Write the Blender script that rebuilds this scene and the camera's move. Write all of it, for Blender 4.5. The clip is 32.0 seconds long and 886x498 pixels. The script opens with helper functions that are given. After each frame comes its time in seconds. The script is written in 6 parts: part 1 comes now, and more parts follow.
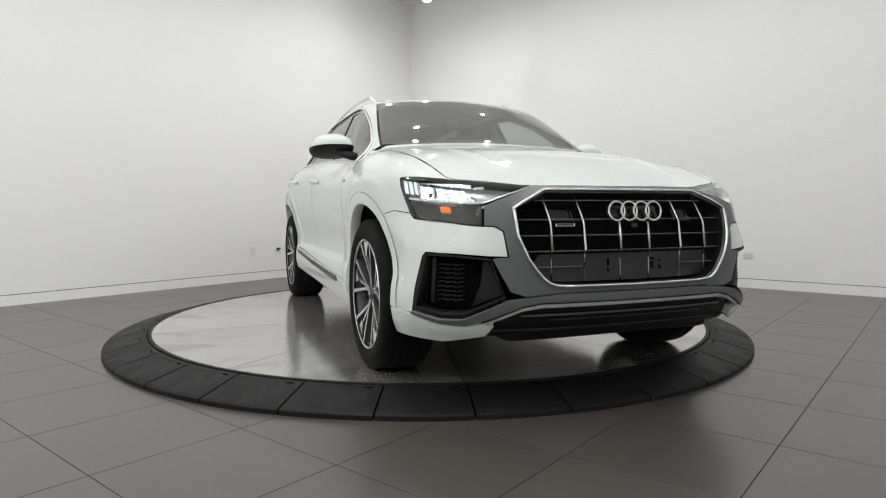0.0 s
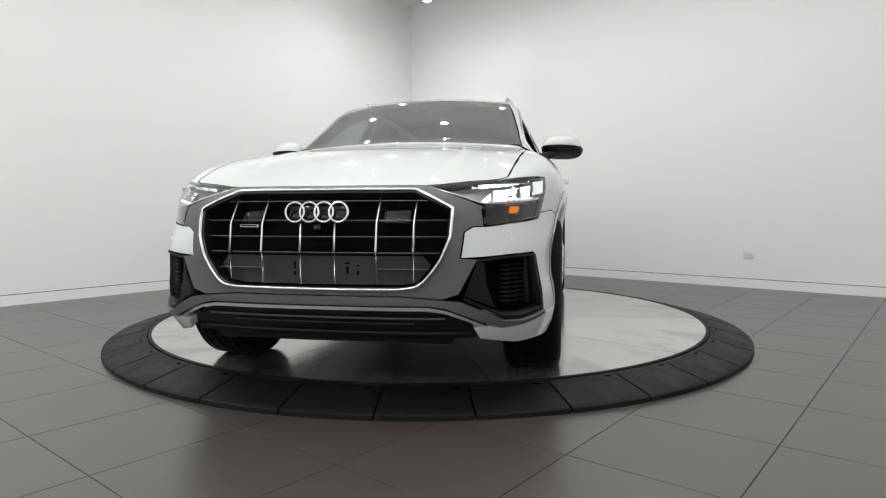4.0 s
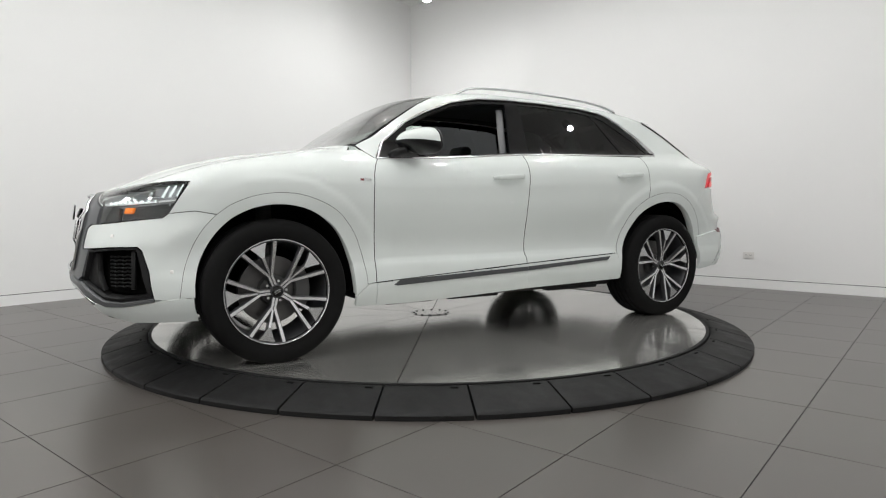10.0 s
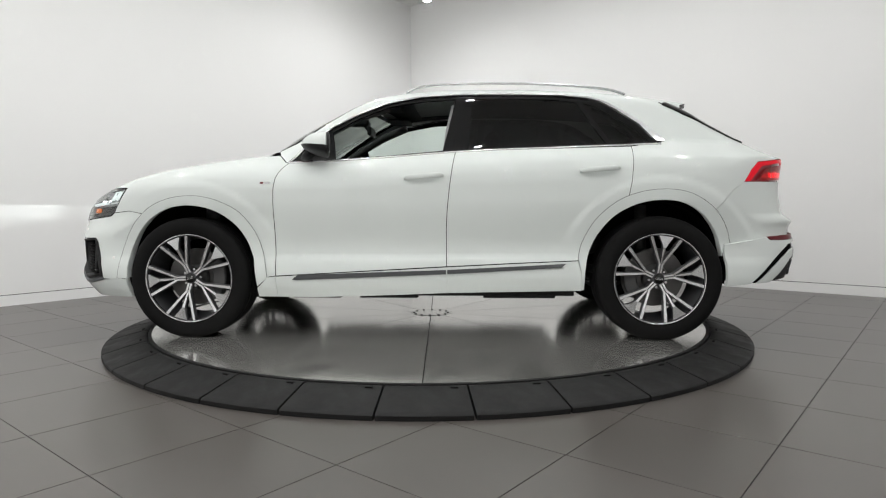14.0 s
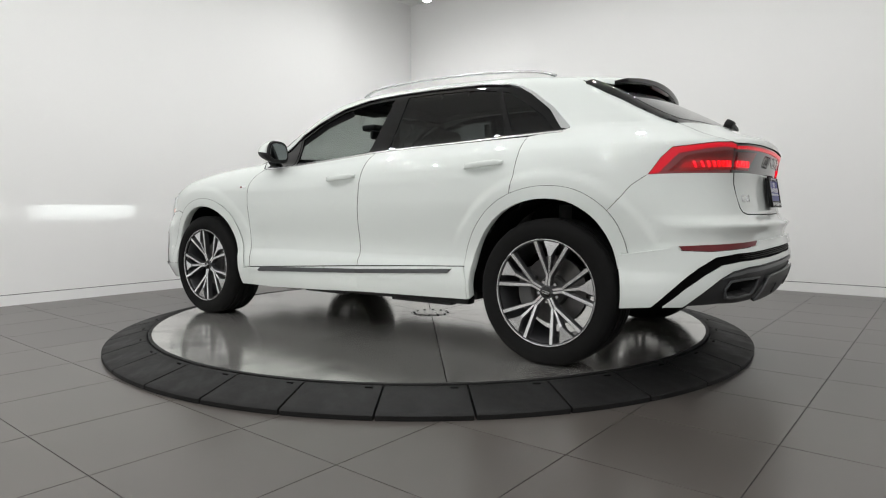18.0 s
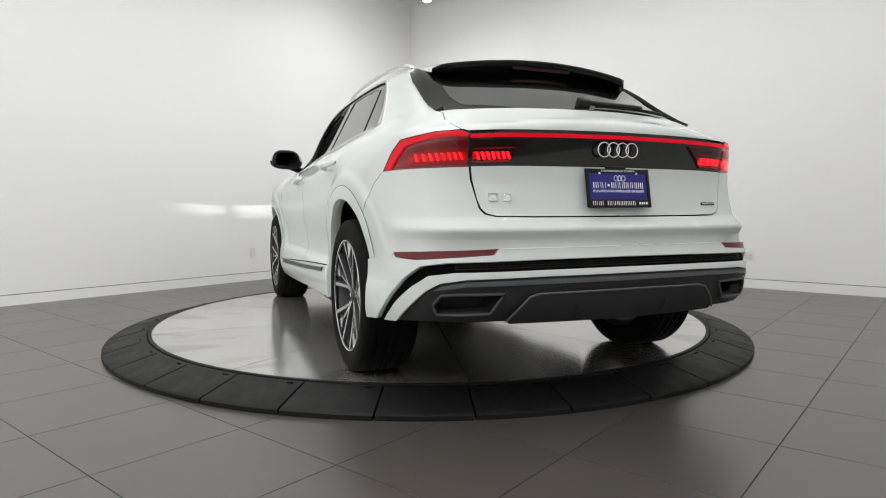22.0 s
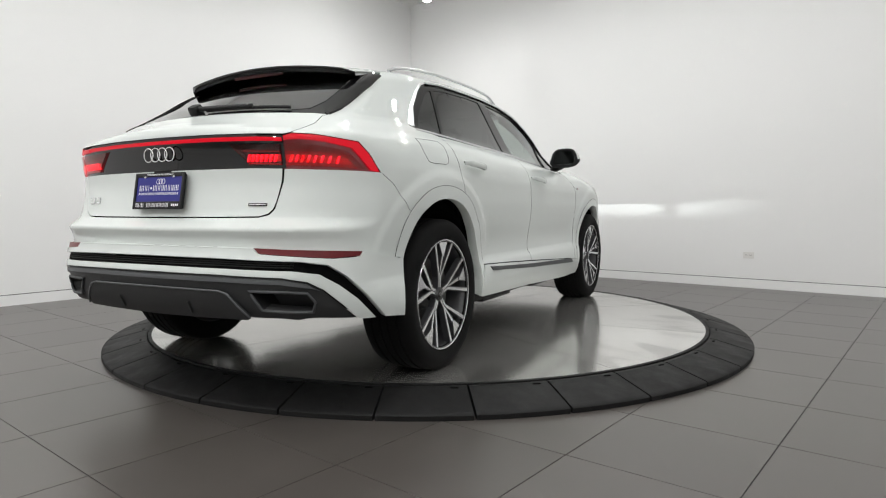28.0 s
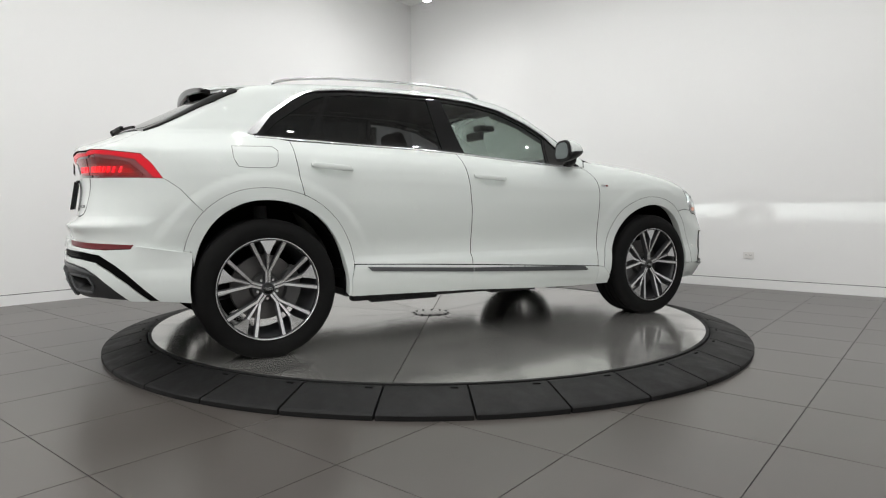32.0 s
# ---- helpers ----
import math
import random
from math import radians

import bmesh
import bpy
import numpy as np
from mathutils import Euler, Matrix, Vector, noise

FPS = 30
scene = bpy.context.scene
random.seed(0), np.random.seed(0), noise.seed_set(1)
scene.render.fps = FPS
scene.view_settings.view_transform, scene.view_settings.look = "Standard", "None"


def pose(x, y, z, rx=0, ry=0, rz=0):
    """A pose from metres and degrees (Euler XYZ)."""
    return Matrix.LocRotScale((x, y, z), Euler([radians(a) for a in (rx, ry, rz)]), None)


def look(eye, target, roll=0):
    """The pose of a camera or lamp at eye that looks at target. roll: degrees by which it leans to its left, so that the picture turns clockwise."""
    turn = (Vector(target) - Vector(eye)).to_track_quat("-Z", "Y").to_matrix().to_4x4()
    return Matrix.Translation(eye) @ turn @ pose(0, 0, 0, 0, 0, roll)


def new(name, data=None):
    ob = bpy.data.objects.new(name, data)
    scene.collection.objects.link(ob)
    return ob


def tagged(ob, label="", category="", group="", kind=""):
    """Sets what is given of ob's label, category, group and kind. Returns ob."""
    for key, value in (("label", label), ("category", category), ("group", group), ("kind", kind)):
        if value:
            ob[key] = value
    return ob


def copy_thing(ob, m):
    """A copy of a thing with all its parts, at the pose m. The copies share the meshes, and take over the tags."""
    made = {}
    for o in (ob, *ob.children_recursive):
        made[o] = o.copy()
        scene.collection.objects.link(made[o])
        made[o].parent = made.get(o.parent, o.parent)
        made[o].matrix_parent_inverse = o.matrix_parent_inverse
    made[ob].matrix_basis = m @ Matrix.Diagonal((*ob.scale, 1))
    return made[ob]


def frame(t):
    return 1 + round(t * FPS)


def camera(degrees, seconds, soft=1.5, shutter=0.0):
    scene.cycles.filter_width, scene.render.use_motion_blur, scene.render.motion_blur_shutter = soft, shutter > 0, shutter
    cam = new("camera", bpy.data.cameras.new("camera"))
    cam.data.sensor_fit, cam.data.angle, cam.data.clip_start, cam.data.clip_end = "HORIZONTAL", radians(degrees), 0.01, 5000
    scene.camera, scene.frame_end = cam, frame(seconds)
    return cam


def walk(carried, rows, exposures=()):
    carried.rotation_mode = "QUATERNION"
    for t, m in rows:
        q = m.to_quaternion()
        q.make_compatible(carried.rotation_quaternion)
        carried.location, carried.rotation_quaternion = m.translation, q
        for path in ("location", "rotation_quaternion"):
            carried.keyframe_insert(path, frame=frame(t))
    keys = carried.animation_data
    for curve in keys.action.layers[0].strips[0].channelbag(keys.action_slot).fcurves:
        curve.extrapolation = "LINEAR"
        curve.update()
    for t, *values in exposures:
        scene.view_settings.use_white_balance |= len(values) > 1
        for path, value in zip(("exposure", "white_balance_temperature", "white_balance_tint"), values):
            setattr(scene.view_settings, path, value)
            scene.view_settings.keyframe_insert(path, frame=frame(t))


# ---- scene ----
from mathutils.geometry import delaunay_2d_cdt

# ---- camera: it stands still on a low tripod before the turntable
cam = camera(70.93, 32.0, soft=1.15)
EYE = (0.0978, -4.9509, 0.9123)
STAND = look(EYE, (EYE[0], EYE[1] + math.cos(0.06369), EYE[2] - math.sin(0.06369)), -0.188)
STOPS = 2.08
# the film camera's own exposure wavers a little, most of all near the end
WAVER = ((0.0, -0.08), (2.0, -0.13), (3.5, -0.08), (5.5, 0.0), (14.5, -0.03), (17.0, -0.07), (20.0, -0.03), (24.0, 0.0), (28.0, 0.0), (28.5, -0.06), (29.0, 0.02), (29.3, 0.18),
         (29.5, 0.02), (29.7, -0.20), (30.0, -0.42), (30.2, -0.46), (30.4, -0.28), (30.6, -0.08), (31.0, 0.0), (32.0, -0.02))
walk(cam, [(0.0, STAND), (32.0, STAND)], [(t, STOPS + e) for t, e in WAVER])

# ---- the room's own faint base light; the real light comes from the ceiling spots
world = bpy.data.worlds.new("world")
scene.world = world
world.use_nodes = True
world.node_tree.nodes["Background"].inputs["Color"].default_value = (0.75, 0.77, 0.8, 1)
world.node_tree.nodes["Background"].inputs["Strength"].default_value = 0.0
SPOT_POWER = 186.0

# ---- materials
def material(name, color, rough=0.5, metal=0.0, coat=0.0, coat_rough=0.03, spec=0.5, noise=None, bump=None, rough_noise=0.0, emit=None, strength=0.0, fixed=False):
    """A surface with grain. noise: (scale, other colour, amount); bump: (scale, height in metres)."""
    m = bpy.data.materials.new(name)
    m.use_nodes = True
    nt = m.node_tree
    b = nt.nodes["Principled BSDF"]
    b.inputs["Base Color"].default_value = (*color, 1)
    b.inputs["Roughness"].default_value = rough
    b.inputs["Metallic"].default_value = metal
    b.inputs["Coat Weight"].default_value = coat
    b.inputs["Coat Roughness"].default_value = coat_rough
    b.inputs["Specular IOR Level"].default_value = spec
    if emit:
        b.inputs["Emission Color"].default_value = (*emit, 1)
        b.inputs["Emission Strength"].default_value = strength
    tex = nt.nodes.new("ShaderNodeNewGeometry" if fixed else "ShaderNodeTexCoord")
    at = tex.outputs["Position" if fixed else "Object"]
    if noise:
        n = nt.nodes.new("ShaderNodeTexNoise")
        n.inputs["Scale"].default_value = noise[0]
        n.inputs["Detail"].default_value = 6
        n.inputs["Roughness"].default_value = 0.65
        nt.links.new(at, n.inputs["Vector"])
        mix = nt.nodes.new("ShaderNodeMix")
        mix.data_type = "RGBA"
        mix.inputs[6].default_value = (*color, 1)
        mix.inputs[7].default_value = (*noise[1], 1)
        mul = nt.nodes.new("ShaderNodeMath")
        mul.operation = "MULTIPLY"
        mul.inputs[1].default_value = noise[2]
        nt.links.new(n.outputs["Fac"], mul.inputs[0])
        nt.links.new(mul.outputs[0], mix.inputs[0])
        nt.links.new(mix.outputs[2], b.inputs["Base Color"])
        if rough_noise:
            r = nt.nodes.new("ShaderNodeMapRange")
            r.inputs["From Min"].default_value = 0.3
            r.inputs["From Max"].default_value = 0.7
            r.inputs["To Min"].default_value = rough - rough_noise
            r.inputs["To Max"].default_value = rough + rough_noise
            nt.links.new(n.outputs["Fac"], r.inputs["Value"])
            nt.links.new(r.outputs["Result"], b.inputs["Roughness"])
    if bump:
        n2 = nt.nodes.new("ShaderNodeTexNoise")
        n2.inputs["Scale"].default_value = bump[0]
        n2.inputs["Detail"].default_value = 4
        nt.links.new(at, n2.inputs["Vector"])
        bp = nt.nodes.new("ShaderNodeBump")
        bp.inputs["Strength"].default_value = 1.0
        bp.inputs["Distance"].default_value = bump[1]
        nt.links.new(n2.outputs["Fac"], bp.inputs["Height"])
        nt.links.new(bp.outputs["Normal"], b.inputs["Normal"])
    return m


def glass(name, tint, gloss=0.02, straight=0.045, rise=3.6):
    """A pane: clear tint that lets light through, with a mirror gloss by Fresnel."""
    m = bpy.data.materials.new(name)
    m.use_nodes = True
    nt = m.node_tree
    nt.nodes.remove(nt.nodes["Principled BSDF"])
    out = nt.nodes["Material Output"]
    tr = nt.nodes.new("ShaderNodeBsdfTransparent")
    tr.inputs["Color"].default_value = (*tint, 1)
    gl = nt.nodes.new("ShaderNodeBsdfGlossy")
    gl.inputs["Roughness"].default_value = gloss
    lw = nt.nodes.new("ShaderNodeLayerWeight")
    lw.inputs["Blend"].default_value = 0.5
    pw = nt.nodes.new("ShaderNodeMath")
    pw.operation = "POWER"
    pw.inputs[1].default_value = rise
    fr = nt.nodes.new("ShaderNodeMapRange")
    fr.inputs["To Min"].default_value = straight
    mix = nt.nodes.new("ShaderNodeMixShader")
    nt.links.new(lw.outputs["Facing"], pw.inputs[0])
    nt.links.new(pw.outputs[0], fr.inputs["Value"])
    nt.links.new(fr.outputs["Result"], mix.inputs["Fac"])
    nt.links.new(tr.outputs[0], mix.inputs[1])
    nt.links.new(gl.outputs[0], mix.inputs[2])
    nt.links.new(mix.outputs[0], out.inputs["Surface"])
    return m


PAINT = material("white_paint", (0.645, 0.680, 0.662), 0.6, spec=0.05, coat=1.0, coat_rough=0.012)
GREY_TRIM = material("satin_grey_trim", (0.086, 0.090, 0.094), 0.40, noise=(60, (0.100, 0.104, 0.108), 0.5))
STRIP_GREY = material("matt_grey_strip", (0.052, 0.055, 0.058), 0.5, noise=(60, (0.062, 0.065, 0.068), 0.5))
DARK_TRIM = material("dark_grey_plastic", (0.014, 0.0145, 0.0155), 0.5, bump=(900, 0.0002))
BLACK = material("black_plastic", (0.0042, 0.0042, 0.0047), 0.5, spec=0.3, bump=(700, 0.0002))
GLOSS_BLACK = material("gloss_black", (0.003, 0.003, 0.0035), 0.06, spec=0.4, coat=0.25)
SATIN_BLACK = material("polished_black", (0.004, 0.004, 0.0045), 0.02, spec=0.45)
# near black for dark inner parts, and in place of shade in gaps
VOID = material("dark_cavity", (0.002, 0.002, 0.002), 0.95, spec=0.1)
CHROME = material("chrome", (0.82, 0.83, 0.84), 0.08, metal=1.0)
# darkened colour stands in for the dark surroundings this mirror would reflect
MIRROR = material("dimmed_mirror_glass", (0.22, 0.225, 0.235), 0.03, metal=1.0)
SATIN = material("satin_aluminium", (0.72, 0.73, 0.74), 0.24, metal=1.0)
WHEEL_FACE = material("turned_aluminium", (0.84, 0.85, 0.86), 0.26, metal=1.0, noise=(300, (0.72, 0.73, 0.74), 0.5))
WHEEL_DARK = material("grey_wheel_paint", (0.055, 0.056, 0.060), 0.4, metal=0.3, coat=0.5)
RUBBER = material("tyre_rubber", (0.0055, 0.0055, 0.0057), 0.78, spec=0.12, noise=(25, (0.0095, 0.0092, 0.009), 0.6), bump=(400, 0.0003))
DISC_STEEL = material("brake_steel", (0.15, 0.147, 0.145), 0.4, metal=1.0, noise=(40, (0.09, 0.088, 0.086), 0.6))
CALIPER = material("caliper_grey", (0.13, 0.13, 0.13), 0.5, metal=0.5)
GLASS_CLEAR = glass("green_tinted_glass", (0.80, 0.90, 0.855), straight=0.08)
GLASS_SCREEN = glass("windscreen_glass", (0.70, 0.78, 0.74), straight=0.32, rise=1.4)
GLASS_DARK = glass("privacy_glass", (0.06, 0.063, 0.065))
GLASS_REAR = glass("raked_rear_glass", (0.05, 0.053, 0.055), straight=0.20, rise=2.2)
LENS_CLEAR = glass("clear_lens", (0.93, 0.95, 0.95), straight=0.05)
LENS_DARK = glass("smoked_red_lens", (0.72, 0.10, 0.11))
RED_GLOW = material("red_light_bar", (0.12, 0.002, 0.006), 0.2, spec=0.25, emit=(1.0, 0.004, 0.022), strength=0.13)
RED_BRIGHT = material("red_led", (0.4, 0.004, 0.01), 0.2, emit=(1.0, 0.006, 0.022), strength=0.34)
RED_LENS = material("red_reflector", (0.16, 0.003, 0.008), 0.35, noise=(120, (0.05, 0.002, 0.004), 0.7))
RED_DEEP = material("deep_red_plastic", (0.18, 0.006, 0.012), 0.2, coat=1.0)
RED_UNLIT = material("unlit_red_lens", (0.035, 0.002, 0.004), 0.3, spec=0.3)
AMBER = material("amber_lamp", (0.6, 0.16, 0.01), 0.25, emit=(1.0, 0.20, 0.012), strength=0.11)
HEAD_GLOW = material("white_led", (0.9, 0.95, 0.95), 0.2, emit=(0.86, 1.0, 0.95), strength=1.6)
BEAM = material("dipped_beam", (1, 1, 1), 0.5, emit=(0.95, 1.0, 0.98), strength=100000.0)
DAY_GLOW = material("daylight_bar", (0.45, 0.48, 0.48), 0.2, emit=(0.9, 1.0, 0.98), strength=0.19)
LAMP_GREY = material("lamp_housing", (0.36, 0.365, 0.375), 0.3, metal=0.6)
SEAT = material("black_leather", (0.014, 0.0135, 0.013), 0.45, bump=(160, 0.0006), noise=(14, (0.022, 0.021, 0.02), 0.6))
HEADLINER = material("charcoal_cloth", (0.030, 0.030, 0.031), 0.9, noise=(200, (0.042, 0.042, 0.043), 0.5))
PILLAR_TRIM = material("dark_pillar_trim", (0.055, 0.055, 0.057), 0.7)
TRIM_PALE = material("pale_grey_pillar_trim", (0.27, 0.27, 0.28), 0.7)
PLATE_BLUE = material("blue_plate", (0.016, 0.017, 0.20), 0.4, spec=0.3, coat=0.15)
WHITE_INK = material("white_print", (0.8, 0.8, 0.82), 0.5)
WALL = material("white_wall_paint", (0.86, 0.86, 0.855), 0.55, noise=(0.8, (0.83, 0.83, 0.825), 0.6), bump=(260, 0.0002))
CEIL = material("white_ceiling", (0.88, 0.88, 0.875), 0.8, noise=(1.0, (0.85, 0.85, 0.85), 0.5))
GROUT = material("dark_grout", (0.012, 0.0117, 0.0115), 0.9)
WHITE_PLASTIC = material("white_plastic", (0.75, 0.74, 0.72), 0.35)
HOUSING = material("spot_housing", (0.5, 0.5, 0.5), 0.4)
SPOT_GLOW = material("spot_lens", (1, 1, 1), 0.3, emit=(1.0, 1.0, 0.985), strength=SPOT_POWER)


def floor_tile():
    m = material("grey_porcelain_tile", (0.066, 0.058, 0.0525), 0.30, spec=0.78, noise=(1.3, (0.085, 0.076, 0.069), 0.8), fixed=True)
    nt = m.node_tree
    b = nt.nodes["Principled BSDF"]
    info = nt.nodes.new("ShaderNodeObjectInfo")
    hsv = nt.nodes.new("ShaderNodeHueSaturation")
    mr = nt.nodes.new("ShaderNodeMapRange")
    mr.inputs["To Min"].default_value = 0.92
    mr.inputs["To Max"].default_value = 1.07
    old = b.inputs["Base Color"].links[0].from_socket
    nt.links.new(info.outputs["Random"], mr.inputs["Value"])
    nt.links.new(mr.outputs["Result"], hsv.inputs["Value"])
    nt.links.new(old, hsv.inputs["Color"])
    nt.links.new(hsv.outputs["Color"], b.inputs["Base Color"])
    return m


def table_steel():
    """Ground steel sheet: soft clouding, a few darker smears, each plate a little apart in tone."""
    m = material("ground_steel_plate", (0.80, 0.785, 0.75), 0.15, metal=0.83, noise=(0.9, (0.66, 0.65, 0.625), 0.8), rough_noise=0.03)
    nt = m.node_tree
    b = nt.nodes["Principled BSDF"]
    nt.nodes["Noise Texture"].inputs["Detail"].default_value = 1.5
    tex = nt.nodes.new("ShaderNodeTexCoord")
    # smears, drawn out along one way
    mp = nt.nodes.new("ShaderNodeMapping")
    mp.inputs["Scale"].default_value = (1.1, 3.0, 1)
    mp.inputs["Rotation"].default_value = (0, 0, 0.5)
    sm = nt.nodes.new("ShaderNodeTexNoise")
    sm.inputs["Scale"].default_value = 1.3
    sm.inputs["Detail"].default_value = 4
    sm.inputs["Roughness"].default_value = 0.5
    sm.inputs["Distortion"].default_value = 0.8
    cut = nt.nodes.new("ShaderNodeMapRange")
    cut.inputs["From Min"].default_value = 0.54
    cut.inputs["From Max"].default_value = 0.66
    cut.inputs["To Max"].default_value = 0.55
    mix = nt.nodes.new("ShaderNodeMix")
    mix.data_type = "RGBA"
    mix.inputs[7].default_value = (0.30, 0.295, 0.285, 1)
    info = nt.nodes.new("ShaderNodeObjectInfo")
    mr = nt.nodes.new("ShaderNodeMapRange")
    mr.inputs["To Min"].default_value = 0.82
    mr.inputs["To Max"].default_value = 1.04
    hsv = nt.nodes.new("ShaderNodeHueSaturation")
    old = b.inputs["Base Color"].links[0].from_socket
    nt.links.new(tex.outputs["Object"], mp.inputs["Vector"])
    nt.links.new(mp.outputs["Vector"], sm.inputs["Vector"])
    nt.links.new(sm.outputs["Fac"], cut.inputs["Value"])
    nt.links.new(cut.outputs["Result"], mix.inputs[0])
    nt.links.new(old, mix.inputs[6])
    nt.links.new(info.outputs["Random"], mr.inputs["Value"])
    nt.links.new(mr.outputs["Result"], hsv.inputs["Value"])
    nt.links.new(mix.outputs[2], hsv.inputs["Color"])
    nt.links.new(hsv.outputs["Color"], b.inputs["Base Color"])
    return m


TILE = floor_tile()
STEEL = table_steel()
RAMP = material("ramp_rubber", (0.0075, 0.0075, 0.0078), 0.60, spec=0.2, noise=(9, (0.014, 0.0137, 0.0133), 0.6), rough_noise=0.1, bump=(300, 0.0004))


# ---- mesh helpers
def mesh_of(name, verts, faces, mat=None, smooth=False):
    me = bpy.data.meshes.new(name)
    me.from_pydata([tuple(v) for v in verts], [], [tuple(f) for f in faces])
    if mat:
        me.materials.append(mat)
    if smooth:
        me.polygons.foreach_set("use_smooth", [True] * len(me.polygons))
    me.update()
    return me


def part(name, me, parent, label=""):
    ob = new(name, me)
    ob.parent = parent
    if label:
        ob["label"] = label
    return ob


def done(bm, name, mat, smooth=True, angle=35):
    """A mesh from a bmesh, with edges sharper than the angle kept hard."""
    bmesh.ops.recalc_face_normals(bm, faces=bm.faces)
    me = bpy.data.meshes.new(name)
    if smooth:
        for f in bm.faces:
            f.smooth = True
        lim = radians(angle)
        for e in bm.edges:
            if len(e.link_faces) == 2 and e.calc_face_angle(0) > lim:
                e.smooth = False
    bm.to_mesh(me)
    bm.free()
    me.materials.append(mat)
    return me


def add_box(bm, x0, x1, y0, y1, z0, z1, bev=0.0, m=None, seg=2):
    r = bmesh.ops.create_cube(bm, size=1.0, matrix=Matrix.Translation(((x0 + x1) / 2, (y0 + y1) / 2, (z0 + z1) / 2)) @ Matrix.Diagonal((x1 - x0, y1 - y0, z1 - z0, 1)))
    vs = r["verts"]
    if bev > 0:
        es = list({e for v in vs for e in v.link_edges})
        b = bmesh.ops.bevel(bm, geom=es, offset=bev, segments=seg, affect="EDGES", profile=0.5)
        vs = list({v for f in b["faces"] for v in f.verts} | {v for v in vs if v.is_valid})
    if m is not None:
        bmesh.ops.transform(bm, matrix=m, verts=vs)
    return vs


def boxmesh(name, mat, dims, bev=0.004, m=None):
    bm = bmesh.new()
    add_box(bm, *dims, bev, m)
    return done(bm, name, mat)


def lathe(name, prof, mat, n=48, axis="y", closed=False, angle=35):
    """Turn a profile of (radius, height) round an axis."""
    verts, faces = [], []
    k = len(prof)
    for i in range(n):
        a = 2 * math.pi * i / n
        for r, h in prof:
            c, s = r * math.cos(a), r * math.sin(a)
            verts.append((c, h, s) if axis == "y" else (c, s, h) if axis == "z" else (h, c, s))
    for i in range(n):
        j = (i + 1) % n
        for q in range(k if closed else k - 1):
            p = (q + 1) % k
            faces.append((i * k + q, i * k + p, j * k + p, j * k + q))
    bm = bmesh.new()
    vs = [bm.verts.new(v) for v in verts]
    for f in faces:
        bm.faces.new([vs[t] for t in f])
    bmesh.ops.remove_doubles(bm, verts=bm.verts, dist=1e-5)
    return done(bm, name, mat, True, angle)


def tube(name, pts, r, mat, n=8, cyclic=False, flat=1.0):
    """A round bar along points."""
    P = [Vector(p) for p in pts]
    k = len(P)
    verts, faces = [], []
    up = Vector((0, 0, 1))
    for i, p in enumerate(P):
        a = P[(i - 1) % k] if cyclic or i > 0 else p
        b = P[(i + 1) % k] if cyclic or i < k - 1 else p
        d = (b - a).normalized()
        s = d.cross(up)
        if s.length < 1e-3:
            s = d.cross(Vector((0, 1, 0)))
        s.normalize()
        t = s.cross(d)
        for j in range(n):
            w = 2 * math.pi * j / n
            verts.append(p + s * (r * math.cos(w)) + t * (r * flat * math.sin(w)))
    for i in range(k if cyclic else k - 1):
        q = (i + 1) % k
        for j in range(n):
            faces.append((i * n + j, i * n + (j + 1) % n, q * n + (j + 1) % n, q * n + j))
    if not cyclic:
        faces.append(tuple(range(n - 1, -1, -1)))
        faces.append(tuple((k - 1) * n + j for j in range(n)))
    return mesh_of(name, verts, faces, mat, True)


def plate(name, outline, thick, mat, plane="xz", bev=0.0, holes=()):
    """A flat plate from a 2D outline, extruded by thick along the third axis, centred on it."""
    bm = bmesh.new()
    def put(u, v, w):
        return (u, w, v) if plane == "xz" else (w, u, v) if plane == "yz" else (u, v, w)
    f = bm.faces.new([bm.verts.new(put(u, v, -thick / 2)) for u, v in outline])
    r = bmesh.ops.extrude_face_region(bm, geom=[f])
    vs = [g for g in r["geom"] if isinstance(g, bmesh.types.BMVert)]
    bmesh.ops.translate(bm, verts=vs, vec=Vector(put(0, 0, thick)))
    if bev:
        bmesh.ops.bevel(bm, geom=bm.edges[:], offset=bev, segments=1, affect="EDGES")
    return done(bm, name, mat)

# ---- the room: a white corner on a grid of square grey tiles; u runs to one wall, v along it
TURN = -0.6852
UX, UY = math.sin(-TURN), math.cos(-TURN)
WALL_U, WALL_V, BACK_U, BACK_V, CEIL_Z = 3.95, -3.77, -8.0, 7.6, 4.225


def room(u, v, z=0.0):
    return (u * UX + v * UY, u * UY - v * UX, z)


def room_box(name, mat, u0, u1, v0, v1, z0, z1, bev=0.0):
    bm = bmesh.new()
    add_box(bm, u0, u1, v0, v1, z0, z1, bev)
    for p in bm.verts:
        p.co = room(*p.co)
    return done(bm, name, mat, False)


def wall(name, u0, u1, v0, v1, label):
    """A plastered wall with a shadow gap over a flush base board."""
    w = tagged(new(name, room_box(name, WALL, u0, u1, v0, v1, 0.108, CEIL_Z)), label, "wall", kind="structure")
    du, dv = (0.012, 0) if abs(u1 - u0) < abs(v1 - v0) else (0, 0.012)
    # the recess's shade is put in as near-black colour
    part("shadow_gap", room_box("shadow_gap", VOID, u0 + du, u1 - du, v0 + dv, v1 - dv, 0.101, 0.109), w, "recessed gap coloured near black for its shade")
    part("base_board", room_box("base_board", WALL, u0, u1, v0, v1, 0.0, 0.101), w, "flush white base board")
    return w


